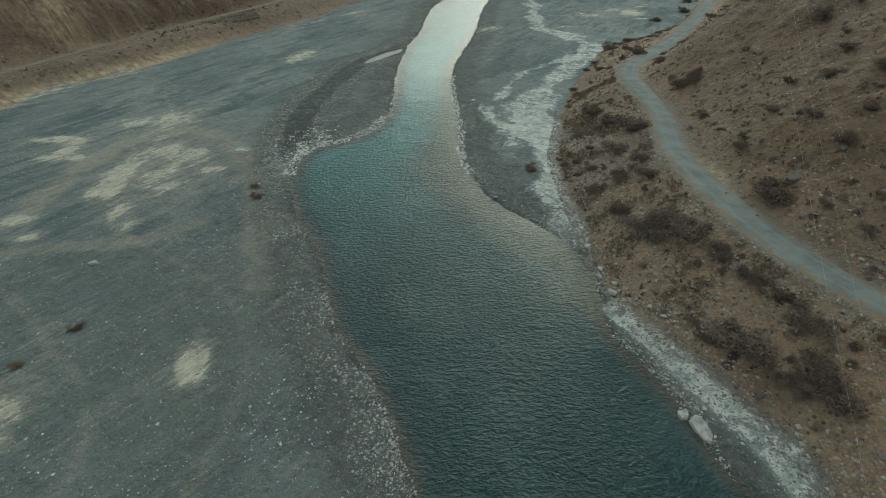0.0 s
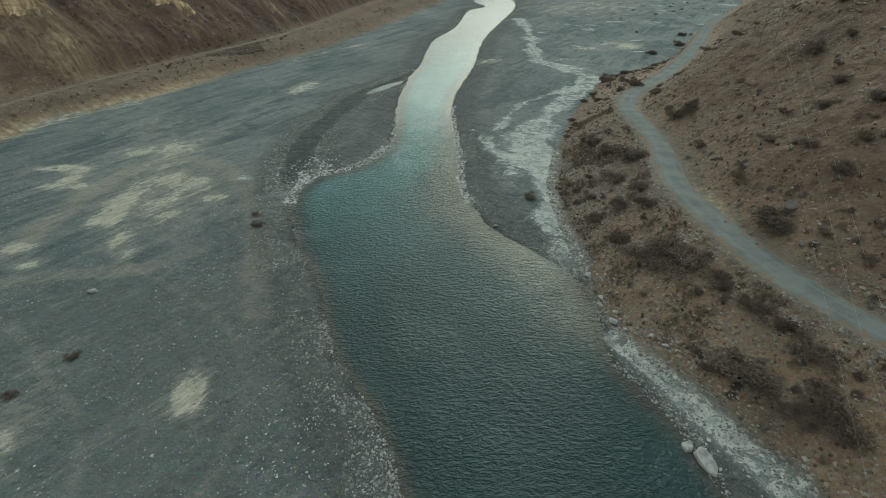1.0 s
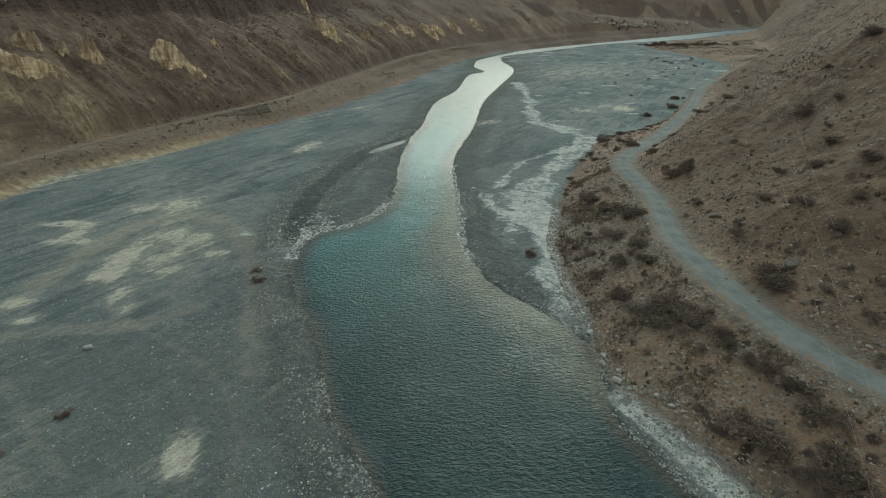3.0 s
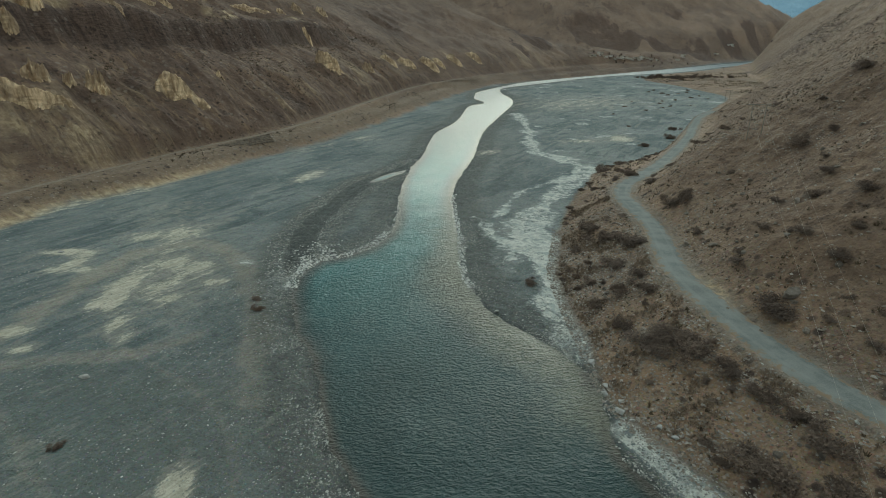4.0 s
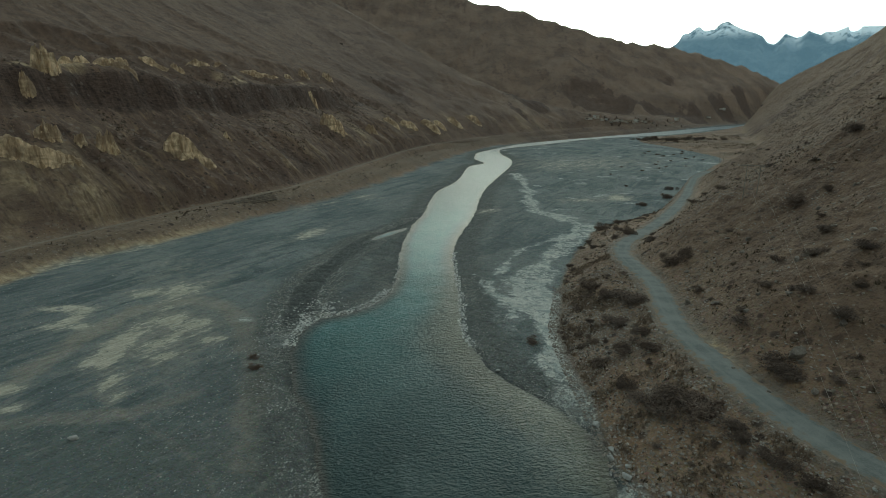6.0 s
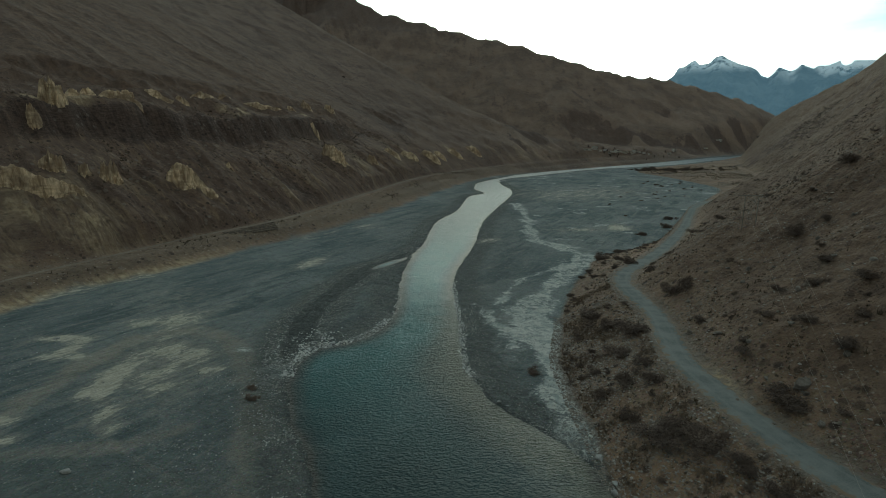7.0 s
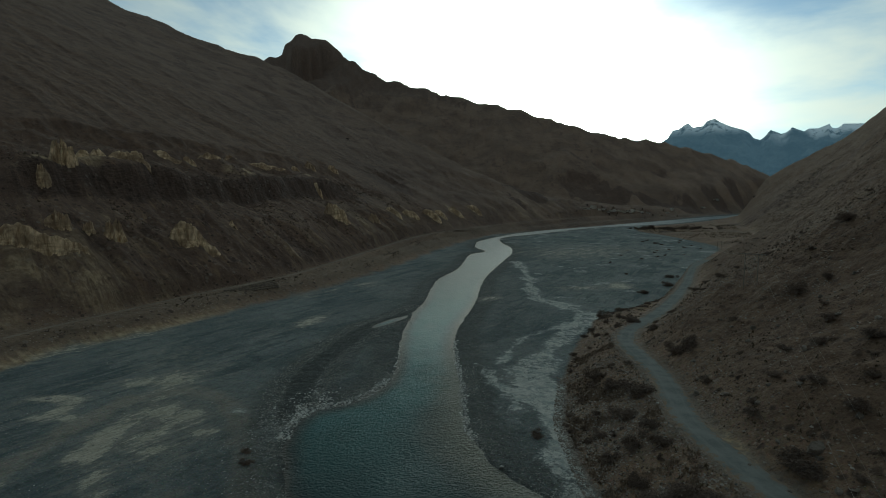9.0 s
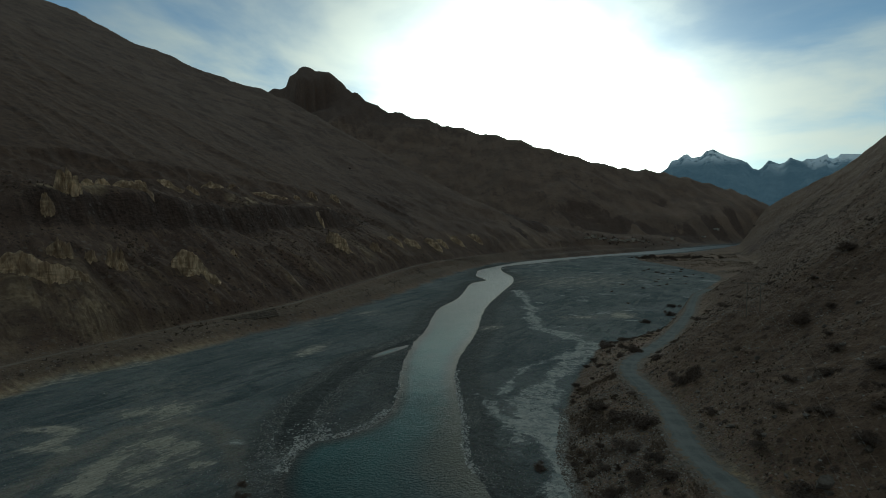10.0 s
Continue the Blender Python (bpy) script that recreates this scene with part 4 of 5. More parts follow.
MAT_CERAMIC = plain_material("brown_insulator", (0.20, 0.12, 0.08), (0.26, 0.17, 0.12), 5, 0.3)
MAT_LIME = plain_material("limewashed_wall", (0.58, 0.55, 0.50), (0.40, 0.36, 0.31), 0.5)
MAT_ROOF = plain_material("mud_roof", (0.24, 0.19, 0.14), (0.34, 0.28, 0.21), 0.6)
MAT_WOOD = plain_material("dark_wood", (0.07, 0.05, 0.035), (0.11, 0.08, 0.06), 2)
MAT_PANE = plain_material("window_glass", (0.03, 0.035, 0.04), (0.04, 0.045, 0.05), 1, 0.1)

rng = np.random.default_rng(7)
ICO = np.array([(0, 0, 1), *[(0.894 * math.cos(a), 0.894 * math.sin(a), 0.447) for a in np.arange(5) * 1.2566], *[(0.894 * math.cos(a), 0.894 * math.sin(a), -0.447) for a in np.arange(5) * 1.2566 + 0.6283], (0, 0, -1)])
ICO_T = np.array([(0, 1 + i, 1 + (i + 1) % 5) for i in range(5)] + [(1 + i, 6 + i, 1 + (i + 1) % 5) for i in range(5)] + [(1 + (i + 1) % 5, 6 + i, 6 + (i + 1) % 5) for i in range(5)] + [(11, 6 + (i + 1) % 5, 6 + i) for i in range(5)])


OCT = np.array([(0, 0, 1), (1, 0, 0), (0, 1, 0), (-1, 0, 0), (0, -1, 0), (0, 0, -1)], float)
OCT_T = np.array([(0, 1, 2), (0, 2, 3), (0, 3, 4), (0, 4, 1), (5, 2, 1), (5, 3, 2), (5, 4, 3), (5, 1, 4)])


def stones(name, x, y, size, material, label, category="stones", flat=0.6, tiny=True):
    """Loose stones strewn over the ground, each an uneven lump, joined into one mesh."""
    n = len(x)
    z = ground_z(x, y)
    form, tris = (OCT, OCT_T) if tiny else (ICO, ICO_T)
    lump = form[None] * (1.1 + 0.25 * rng.standard_normal((n, len(form), 1)))
    lump = lump * np.stack([size * rng.uniform(0.7, 1.3, n), size * rng.uniform(0.6, 1.1, n), size * flat * rng.uniform(0.6, 1.1, n)], -1)[:, None]
    a = rng.uniform(0, 2 * math.pi, n)
    c, s = np.cos(a)[:, None], np.sin(a)[:, None]
    px, py = lump[..., 0] * c - lump[..., 1] * s, lump[..., 0] * s + lump[..., 1] * c
    v = np.stack([px + x[:, None], py + y[:, None], lump[..., 2] + (z + 0.12 * size)[:, None]], -1)
    t = tris[None] + len(form) * np.arange(n)[:, None, None]
    return tagged(new(name, soup(name, v.reshape(-1, 3), t.reshape(-1, 3), material)), label, category, kind="stuff")


def strew(n, x0, x1, y0, y1, keep):
    """Random places in a rectangle, thinned by a chance that depends on the plan."""
    x, y = rng.uniform(x0, x1, n), rng.uniform(y0, y1, n)
    k = rng.uniform(0, 1, n) < keep(x, y)
    return x[k], y[k]


# ---------------------------------------------------------------- snow mountains that close the valley
def snow_range():
    s = Surface("far_mountains")
    snow = s.calc("MULTIPLY", s.attr("snow"), s.span(s.noise(0.012, 6, 0.7), 0.38, 0.52))
    # Distance haze is put into the material: blue-tinted rock and faint blue emission.
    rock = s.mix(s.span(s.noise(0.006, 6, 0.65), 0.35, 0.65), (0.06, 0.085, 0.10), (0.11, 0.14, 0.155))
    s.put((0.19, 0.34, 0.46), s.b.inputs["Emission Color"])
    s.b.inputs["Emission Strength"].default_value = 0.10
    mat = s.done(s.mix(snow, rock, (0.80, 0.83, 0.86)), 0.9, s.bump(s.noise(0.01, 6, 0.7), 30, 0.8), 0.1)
    # Left of about 20 degrees the crest is unseen, raised to block the sun.
    crest_az = [-12, 0, 10, 18, 20.9, 21.9, 22.5, 22.9, 23.4, 24.0, 24.3, 24.7, 25.5, 25.9, 26.5, 27.0, 27.9, 28.9, 29.4, 29.8, 30.3, 30.6, 31.05, 31.3, 31.9, 32.3, 32.7, 33.0, 33.6, 33.9, 34.6, 35.4, 35.5, 35.8, 36.1, 36.3, 37.6, 38.7, 44, 52]
    crest_el = [0.15, 0.145, 0.125, 0.095, 0.088, 0.086, 0.093, 0.106, 0.107, 0.115, 0.116, 0.109, 0.111, 0.119, 0.122, 0.116, 0.108, 0.102, 0.097, 0.088, 0.085, 0.089, 0.0997, 0.098, 0.093, 0.095, 0.1025, 0.0995, 0.095, 0.099, 0.0985, 0.1045, 0.099, 0.097, 0.099, 0.1035, 0.102, 0.102, 0.08, 0.05]
    az, v = np.meshgrid(np.linspace(-12, 52, 640), np.linspace(0, 1, 51))
    r = 3500 + 1250 * v
    x, y = r * np.sin(np.radians(az)), r * np.cos(np.radians(az))
    top = np.interp(az, crest_az, crest_el) * 4350 + 50
    prof = np.where(v < 0.68, (v / 0.68) ** 1.25, 1 - (v - 0.68) * 1.6)
    ridges = fbm(x, y, 330, 6, 101, ridged=True)
    z = top * prof + 95 * (ridges - 0.45) * np.sin(np.pi * np.clip(v / 0.68, 0, 1)) + 14 * fbm(x, y, 60, 4, 103, ridged=True) * prof * ramp(0.02, 0.14, np.abs(v - 0.68))
    i = np.arange(az.size).reshape(az.shape)
    q = np.stack([i[:-1, :-1], i[:-1, 1:], i[1:, 1:], i[1:, :-1]], -1).reshape(-1, 4)
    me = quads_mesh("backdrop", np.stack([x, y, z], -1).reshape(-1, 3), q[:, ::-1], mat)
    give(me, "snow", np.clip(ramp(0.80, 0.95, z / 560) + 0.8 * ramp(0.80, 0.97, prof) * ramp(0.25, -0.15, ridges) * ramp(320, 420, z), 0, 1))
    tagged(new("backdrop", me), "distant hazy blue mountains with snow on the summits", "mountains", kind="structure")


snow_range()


# ---------------------------------------------------------------- clay outcrops on the left mountain
def outcrop(x, y, wide, tall, lean, seed, label):
    """An eroded fin of clay: a sharp broken crest, fluted flanks, a foot sunk into the slope."""
    z0 = level(x, y)
    nu, nv = 72, 30
    u, v = np.meshgrid(np.linspace(-1, 1, nu), np.linspace(-1, 1, nv))
    crest = (1 - np.abs(u) ** 3) * (0.72 + 0.42 * lean * u + 0.22 * fbm(u * 1.6 + seed, u * 0 + 2.7, 1.0, 3, seed) + (0.06 if wide > 20 else 0.2) * fbm(u * 6 + seed, u * 0 + 1.3, 1.0, 3, seed + 1))
    crest = np.clip(crest, 0.02, None) * ramp(1.0, 0.85, np.abs(u))
    flute = 1 - 0.42 * ramp(0.42, 0.0, np.abs(fbm(u * wide * 0.32 + 5 * seed + 2.2 * v, v * 1.2, 1.0, 3, seed + 3))) * np.clip(2.5 * np.abs(v), 0.12, 1)
    rise = np.clip(1 - np.abs(v) ** 1.05 - 0.35 * ramp(0.1, 0.9, fbm(u * 3 + seed, v * 2, 1, 3, seed + 7)) * np.abs(v), 0, 1) * flute
    depth_ = min(0.45 * tall + 0.1 * wide, 6.0)
    lx = u * wide / 2 + 0.06 * wide * fbm(u * 2, v * 2, 1, 3, seed + 9)
    ly = v * depth_ * (0.7 + 0.3 * crest) + 0.14 * depth_ * fbm(u * 5, v * 3, 1, 3, seed + 5)
    lz = crest * rise * tall * 1.2 - 0.26 * tall + 0.08 * tall * fbm(u * 7 + seed, v * 5, 1, 3, seed + 13)
    a = math.atan2(-x, y)                                  # the long side lies across the slope
    gx, gy = x + lx * math.cos(a) - ly * math.sin(a), y + lx * math.sin(a) + ly * math.cos(a)
    gz = np.where(rise * crest > 0.06, lz + z0 + 0.75 * (ground_z(gx, gy) - z0), ground_z(gx, gy) - 1.5)
    i = np.arange(nu * nv).reshape(nv, nu)
    q = np.stack([i[:-1, :-1], i[:-1, 1:], i[1:, 1:], i[1:, :-1]], -1).reshape(-1, 4)
    me = quads_mesh("clay_outcrop", np.stack([gx, gy, gz], -1).reshape(-1, 3), q, MAT_CLAY)
    me.polygons.foreach_set("use_smooth", np.zeros(len(me.polygons), bool))
    return tagged(new("clay_outcrop", me), label, "rock outcrop", "clay outcrops on the mountain slope")


for k, (x, y, wide, tall, lean) in enumerate([
        (-154, 205, 37, 14, -0.7), (-158, 220, 11, 10, 0), (-150, 227, 6, 7, 0), (-142, 232, 10, 12, 0), (-120, 260, 25, 12, -0.9), (-115, 294, 5, 4, -0.3), (-179, 256, 13, 15, 0), (-181, 273, 7, 6, 0), (-177, 279, 8, 6, 0),
        (-168, 291, 22, 6, -0.7), (-167, 329, 18, 5, -0.6), (-157, 366, 17, 5, -0.5), (-145, 451, 37, 7, 0.1), (-162, 347, 9, 5, -0.5), (-150, 405, 14, 5, -0.5), (-149, 428, 10, 5, -0.4), (-140, 478, 12, 5, -0.6), (-137, 505, 9, 5, -0.6), (-171, 303, 8, 5, -0.4), (-153, 388, 8, 4, -0.6), (-178, 241, 6, 6, 0), (-132, 542, 12, 8, -0.5), (-115, 569, 13, 9, -0.6), (-77, 397, 23, 15, -0.9), (-57, 451, 12, 7, -0.7), (-103, 447, 8, 9, 0)]):
    outcrop(x, y, wide, tall, lean, 11 + 7 * k, "broad pale ochre clay fin with fluted flanks" if wide > 18 else "pale ochre clay spire standing on the brown slope" if tall > wide else "small pale clay knob worn out of the slope")
for k, (x, y) in enumerate([(-45.4, 504), (-32.5, 542), (-12, 578), (-2, 604), (16, 645), (40, 690)]):
    outcrop(x, y, 18 + 3 * (k % 3), 9, 0, 201 + 5 * k, "fluted pale clay cliff above the river terrace")


# ---------------------------------------------------------------- boulders
def boulder_mesh(seed, flat, material):
    """A lump of rock broken along a dozen flat faces."""
    r = random.Random(seed)
    cuts = []
    for _ in range(13):
        d = Vector((r.gauss(0, 1), r.gauss(0, 1), r.gauss(0, 1))).normalized()
        cuts.append((d, r.uniform(0.5, 0.85)))
    bm = bmesh.new()
    bmesh.ops.create_icosphere(bm, subdivisions=3, radius=1.0)
    for v in bm.verts:
        d = v.co.normalized()
        k = min([1.0] + [lim / max(d.dot(n), 1e-3) for n, lim in cuts if d.dot(n) > 0.05])
        k *= 1 + 0.05 * noise.noise(d * 4.0 + Vector((seed, 0, 0)))
        v.co = Vector((d.x * k * 0.46, d.y * k * 0.38, d.z * k * flat * 0.46))
    me = bpy.data.meshes.new("boulder")
    bm.to_mesh(me)
    bm.free()
    me.materials.append(material)
    return me


BOULDERS = [boulder_mesh(3.1 * k + 1, f, MAT_BOULDER) for k, f in enumerate((0.8, 0.6, 0.9, 0.45, 0.7))]
SHORE_BOULDERS = [boulder_mesh(2.3 * k + 5, f, MAT_SHORE_ROCK) for k, f in enumerate((0.7, 0.6, 0.8, 0.45, 0.65))]


def boulder(x, y, size, k, label, group="", pale=False):
    ob = new("boulder", (SHORE_BOULDERS if pale else BOULDERS)[k % 5])
    ob.matrix_world = pose(x, y, level(x, y) + 0.12 * size, rng.uniform(-12, 12), rng.uniform(-12, 12), rng.uniform(0, 360)) @ Matrix.Scale(size * 1.25, 4)
    return tagged(ob, label, "boulder", group)


for k, (x, y, size) in enumerate([(24.7, 74.8, 1.5), (25.6, 62.5, 1.7), (24.7, 67, 1.1), (25.3, 68.8, 1.2), (30.5, 55.7, 1.1), (29.3, 57.8, 0.9), (31.7, 47.1, 0.8), (30.3, 48.3, 0.7), (33.7, 39.6, 0.7), (26.6, 60.4, 0.9), (26.2, 64.4, 0.8), (10.9, 93.1, 1.2)]):
    boulder(x, y, size, k, "pale grey boulder at the water's edge", "boulders along the shore", True)
for k, (x, y, size) in enumerate([(51.9, 105.3, 1.6), (53.6, 97.8, 1.7), (52.5, 66.9, 1.2), (36.8, 41.7, 1.3), (59.3, 85.9, 1.2), (46.5, 77, 0.8), (48, 70, 0.8), (61, 75, 1.3), (66, 95, 1.5), (58, 120, 1.4), (70, 118, 1.6), (75, 90, 1.5)]):
    boulder(x, y, size, k + 2, "weathered grey boulder lying on the scree slope", "boulders on the hillside")
boulder(-55.9, 71.1, 1.6, 1, "single pale boulder on the grey gravel plain", "", True)


def slab(x, y, wide, deep, thick, turn, tilt, seed, material, label, lift=0.0):
    """A broken sheet of rock: an uneven outline with a thickness, layered along its rim."""
    r = random.Random(seed)
    rim = [(math.cos(a) * r.uniform(0.8, 1.1), math.sin(a) * r.uniform(0.75, 1.1)) for a in [0.2, 0.9, 1.5, 2.4, 3.1, 3.9, 4.6, 5.5]]
    bm = bmesh.new()
    rings_ = []
    for z, k in ((-0.5, 1.04), (-0.1, 1.06), (-0.1, 0.99), (0.3, 1.0), (0.42, 0.95), (0.5, 0.86)):
        rings_.append([bm.verts.new((px * k * wide / 2 + r.gauss(0, 0.015) * wide, py * k * deep / 2 + r.gauss(0, 0.015) * deep, z * thick)) for px, py in rim])
    for lo, hi in zip(rings_, rings_[1:]):
        for i in range(len(rim)):
            j = (i + 1) % len(rim)
            bm.faces.new((lo[i], lo[j], hi[j], hi[i]))
    bm.faces.new(rings_[-1])
    bm.faces.new(rings_[0][::-1])
    me = bpy.data.meshes.new("slab")
    bm.to_mesh(me)
    bm.free()
    me.materials.append(material)
    ob = new("rock_slab", me)
    ob.matrix_world = pose(x, y, max(level(x, y), -0.1) + lift, tilt, 0, turn)
    return tagged(ob, label, "rock slab")


slab(54.7, 74.4, 4.2, 2.0, 0.8, 25, 14, 5, MAT_BOULDER, "large flat slab of layered rock in the hillside", 0.35)
slab(28.9, 38.3, 1.9, 3.8, 0.5, 12, 5, 8, MAT_SHORE_ROCK, "pale flat slab lying in the shallow water", 0.22)
slab(27.6, 40.3, 1.3, 1.6, 0.4, -20, -5, 9, MAT_SHORE_ROCK, "small pale slab at the edge of the shallow water", 0.2)
slab(-94.5, 124.2, 1.6, 1.0, 0.3, 10, 2, 12, MAT_SHORE_ROCK, "thin pale slab lying on the dry silt", 0.08)
x, y = strew(700, 24, 120, 30, 230, lambda x, y: (lambda m: (m["dr"] > 0.5) * (np.abs(m["dn"]) > 4.2) * (0.25 + 0.7 * ramp(0.0, 0.4, fbm(x, y, 16, 3, 33))))(fields(x, y)))
for k in range(min(170, len(x))):
    boulder(x[k], y[k], rng.uniform(0.5, 1.15), k, "small angular rock on the dry slope", "rocks on the dry slope")


MAT_CRAG = plain_material("crag_rock", (0.085, 0.064, 0.053), (0.175, 0.133, 0.106), 0.35)
CRAGS = [boulder_mesh(4.7 * k + 2, f, MAT_CRAG) for k, f in enumerate((0.9, 0.7, 1.0, 0.6))]


def crag(x, y, size, k, label, group):
    """Bedrock breaking through a slope."""
    ob = new("rock_outcrop", CRAGS[k % 4])
    ob.matrix_world = pose(x, y, level(x, y) - 0.2 * size, rng.uniform(-25, 25), rng.uniform(-25, 25), rng.uniform(0, 360)) @ Matrix.Diagonal((size * 0.9, size * 0.6, size * 0.62, 1))
    return tagged(ob, label, "rock outcrop", group)


for k, (x, y, size) in enumerate([(534, 918, 11), (533, 882, 12), (445, 707, 9), (417, 690, 8), (472, 731, 10), (510, 772, 10), (411, 712, 8), (410, 748, 8), (504, 732, 9), (441, 606, 8), (460, 690, 9), (430, 665, 7), (485, 705, 8), (198, 304, 4), (208, 290, 4), (230, 330, 5), (190, 320, 4), (520, 840, 10)]):
    crag(x, y, size, k, "dark broken rock showing through the brown hillside", "crags on the hillside")
for k, (x, y, size) in enumerate([(-141, 798, 15), (-120, 785, 14), (-103, 739, 12), (-104, 882, 13), (-136, 689, 11), (-79, 798, 12), (-164, 764, 11), (-61, 767, 12), (-86, 686, 12), (-109, 661, 11), (-128, 740, 14), (-92, 770, 13)]):
    crag(x, y, size, k, "dark crag high on the mountain slope", "crags on the mountain")


# ---------------------------------------------------------------- shrubs
def shrub_meshes(seed):
    """Stems fanning out from the ground and a dome of fine bare twigs, one metre in radius."""
    r = np.random.default_rng(seed)
    sv, st, tv, tt = [], [], [], []
    for _ in range(14):
        a, tilt = r.uniform(0, 6.283), r.uniform(0.1, 1.15)
        way = np.array([math.cos(a) * math.sin(tilt), math.sin(a) * math.sin(tilt), math.cos(tilt)])
        long, p, ring = r.uniform(0.4, 0.75), np.array([r.normal(0, 0.08), r.normal(0, 0.08), -0.08]), None
        for step in range(4):
            w = 0.030 * (1 - step / 4) + 0.006
            idx = len(sv)
            for b in (0, 2.1, 4.2):
                sv.append(p + w * np.array([math.cos(b), math.sin(b), 0]))
            if ring is not None:
                for b in range(3):
                    c = (b + 1) % 3
                    st += [(ring + b, ring + c, idx + c), (ring + b, idx + c, idx + b)]
            ring = idx
            way = way + r.normal(0, 0.16, 3) + np.array([0, 0, 0.06])
            way /= np.linalg.norm(way)
            p = p + way * long / 3
    n = 2400
    lobes = r.normal(0, 0.34, (9, 3)) * np.array([1, 1, 0.5]) + np.array([0, 0, 0.42])
    out = r.normal(0, 1, (n, 3))
    out /= np.linalg.norm(out, axis=1)[:, None]
    base = lobes[r.integers(0, 9, n)] + out * (0.40 * r.random((n, 1)) ** 0.45) * r.uniform(0.75, 1.2, (9, 1))[r.integers(0, 9, n)]
    base[:, 2] = np.abs(base[:, 2])
    way = out * 0.5 + r.normal(0, 0.5, (n, 3)) + np.array([0, 0, 0.3])
    way /= np.linalg.norm(way, axis=1)[:, None]
    side = np.cross(way, r.normal(0, 1, (n, 3)))
    side /= np.linalg.norm(side, axis=1)[:, None]
    size, w = r.uniform(0.07, 0.17, (n, 1)), r.uniform(0.016, 0.040, (n, 1))
    tv = np.concatenate([base - side * w, base + side * w, base + way * size], 1).reshape(-1, 3)
    tt = np.arange(3 * n).reshape(-1, 3)
    return soup("trunk", np.array(sv), np.array(st), MAT_STEM), soup("foliage", tv, tt, MAT_TWIG)


def shrub_proto(seed):
    thing = new("shrub")
    stems, twigs = shrub_meshes(seed)
    part("trunk", stems, None, thing)
    part("foliage", twigs, None, thing, "tangle of thin bare dark twigs")
    return thing


SHRUBS = [shrub_proto(40 + k) for k in range(6)]
PLANTED = [False] * 6


def shrub(x, y, wide, label, group, tall=0.75):
    k = int(rng.integers(0, 6))
    m = pose(x, y, level(x, y) - 0.03 * wide, 0, 0, rng.uniform(0, 360)) @ Matrix.Diagonal((wide / 2, wide / 2 * rng.uniform(0.75, 1.1), wide / 2 * tall * rng.uniform(0.8, 1.15), 1))
    if PLANTED[k]:
        ob = copy_thing(SHRUBS[k], m)
    else:
        ob, PLANTED[k] = SHRUBS[k], True
        ob.matrix_world = m
    return tagged(ob, label, "shrub", group)


for x, y, wide in [(40.2, 61.7, 4.2), (41.2, 57.9, 3.8), (41.9, 55.6, 3.3), (42.7, 52.8, 3.8), (43.7, 51.5, 2.5), (44.1, 48.4, 4.0), (37.2, 49.1, 5), (38, 47.8, 3.5), (39, 42.8, 2.4), (40.9, 42.3, 2), (42.5, 41.1, 4), (42.8, 39, 3.3), (37.2, 72.2, 3.8), (38.5, 69.2, 3.6), (34.9, 74.3, 3)]:
    shrub(x, y, wide, "dense dark bare shrub on the stony bank below the road", "dark shrubs on the bank")
for x, y, wide in [(32.5, 74, 3.6), (34.7, 71.6, 3.8), (36.7, 69.2, 3.6), (38.2, 67.5, 2.6), (39.2, 119.9, 4.6), (41.5, 111.1, 4.8), (34.5, 91.9, 4.2), (31.4, 80.5, 4), (40.8, 63.2, 4.4), (36.5, 103.6, 3.6), (39.2, 95, 3.2), (38.1, 87.2, 2.8), (38, 130.8, 4.2), (32.6, 119.2, 3.4), (31, 100, 3.2), (29.5, 90, 2.6), (33, 108, 3)]:
    shrub(x, y, wide, "brown leafless shrub on the slope beside the river bed", "dark shrubs on the bank")
for x, y, wide in [(51.4, 73.9, 4.2), (51.5, 71.6, 3.2), (55, 107.9, 2.2), (52.9, 87.5, 2.1), (61.4, 76.6, 2.6), (60.6, 87, 2.1), (60.6, 83.7, 2.2), (55.9, 92.6, 1.4), (55.2, 67, 1.5), (58.4, 129.4, 5.6), (60, 127, 4), (56.7, 59.9, 2.2), (58.6, 68.3, 2), (57.3, 100.5, 1.9), (59.1, 92.6, 2.2)]:
    shrub(x, y, wide, "low dark shrub on the dry hillside above the road", "shrubs on the hillside")
for x, y, wide in [(134.6, 311, 4.6), (120.3, 283, 4.4), (100.1, 260.6, 4.0), (63.4, 205.4, 4.6), (72.1, 212, 3), (63.8, 176, 4.8), (61.3, 151.9, 3.4), (74.8, 100.8, 3.6), (71.4, 86.5, 3.4), (69.1, 94.2, 3), (81.1, 120.1, 3.8), (92, 132.5, 2.7), (101.2, 133.1, 4), (110, 209.8, 3.8), (108.2, 226.1, 4.6), (69.6, 125.4, 2.2), (65.7, 100.3, 2.1), (65.6, 79.2, 2.3), (85.9, 117.6, 2.5)]:
    shrub(x, y, 0.78 * wide, "rounded dark shrub between stones on the slope", "shrubs on the hillside", 0.9)
for x, y, wide in [(-50, 55.7, 1.5), (-53.9, 48.6, 1.2), (-35.8, 93.6, 1.8), (-37.5, 98, 1.4), (19.7, 105.3, 1.7), (142.7, 423.8, 1.9), (113.2, 325.2, 1.6), (211.7, 528, 3.0), (212, 515, 2.6), (221, 487, 2.4), (236, 504, 2.2), (176, 441, 1.8), (178, 425, 2.0), (150, 400, 1.6), (200, 470, 2), (160, 460, 1.7), (120, 380, 1.5), (250, 560, 2.4), (190, 500, 1.6), (205, 545, 2.0), (228, 530, 1.8), (185, 460, 1.4), (168, 415, 1.5), (232, 478, 1.7), (215, 560, 2.2), (240, 540, 2.0), (196, 430, 1.4)]:
    shrub(x, y, wide, "lone dark shrub on the grey gravel plain", "shrubs on the gravel plain")
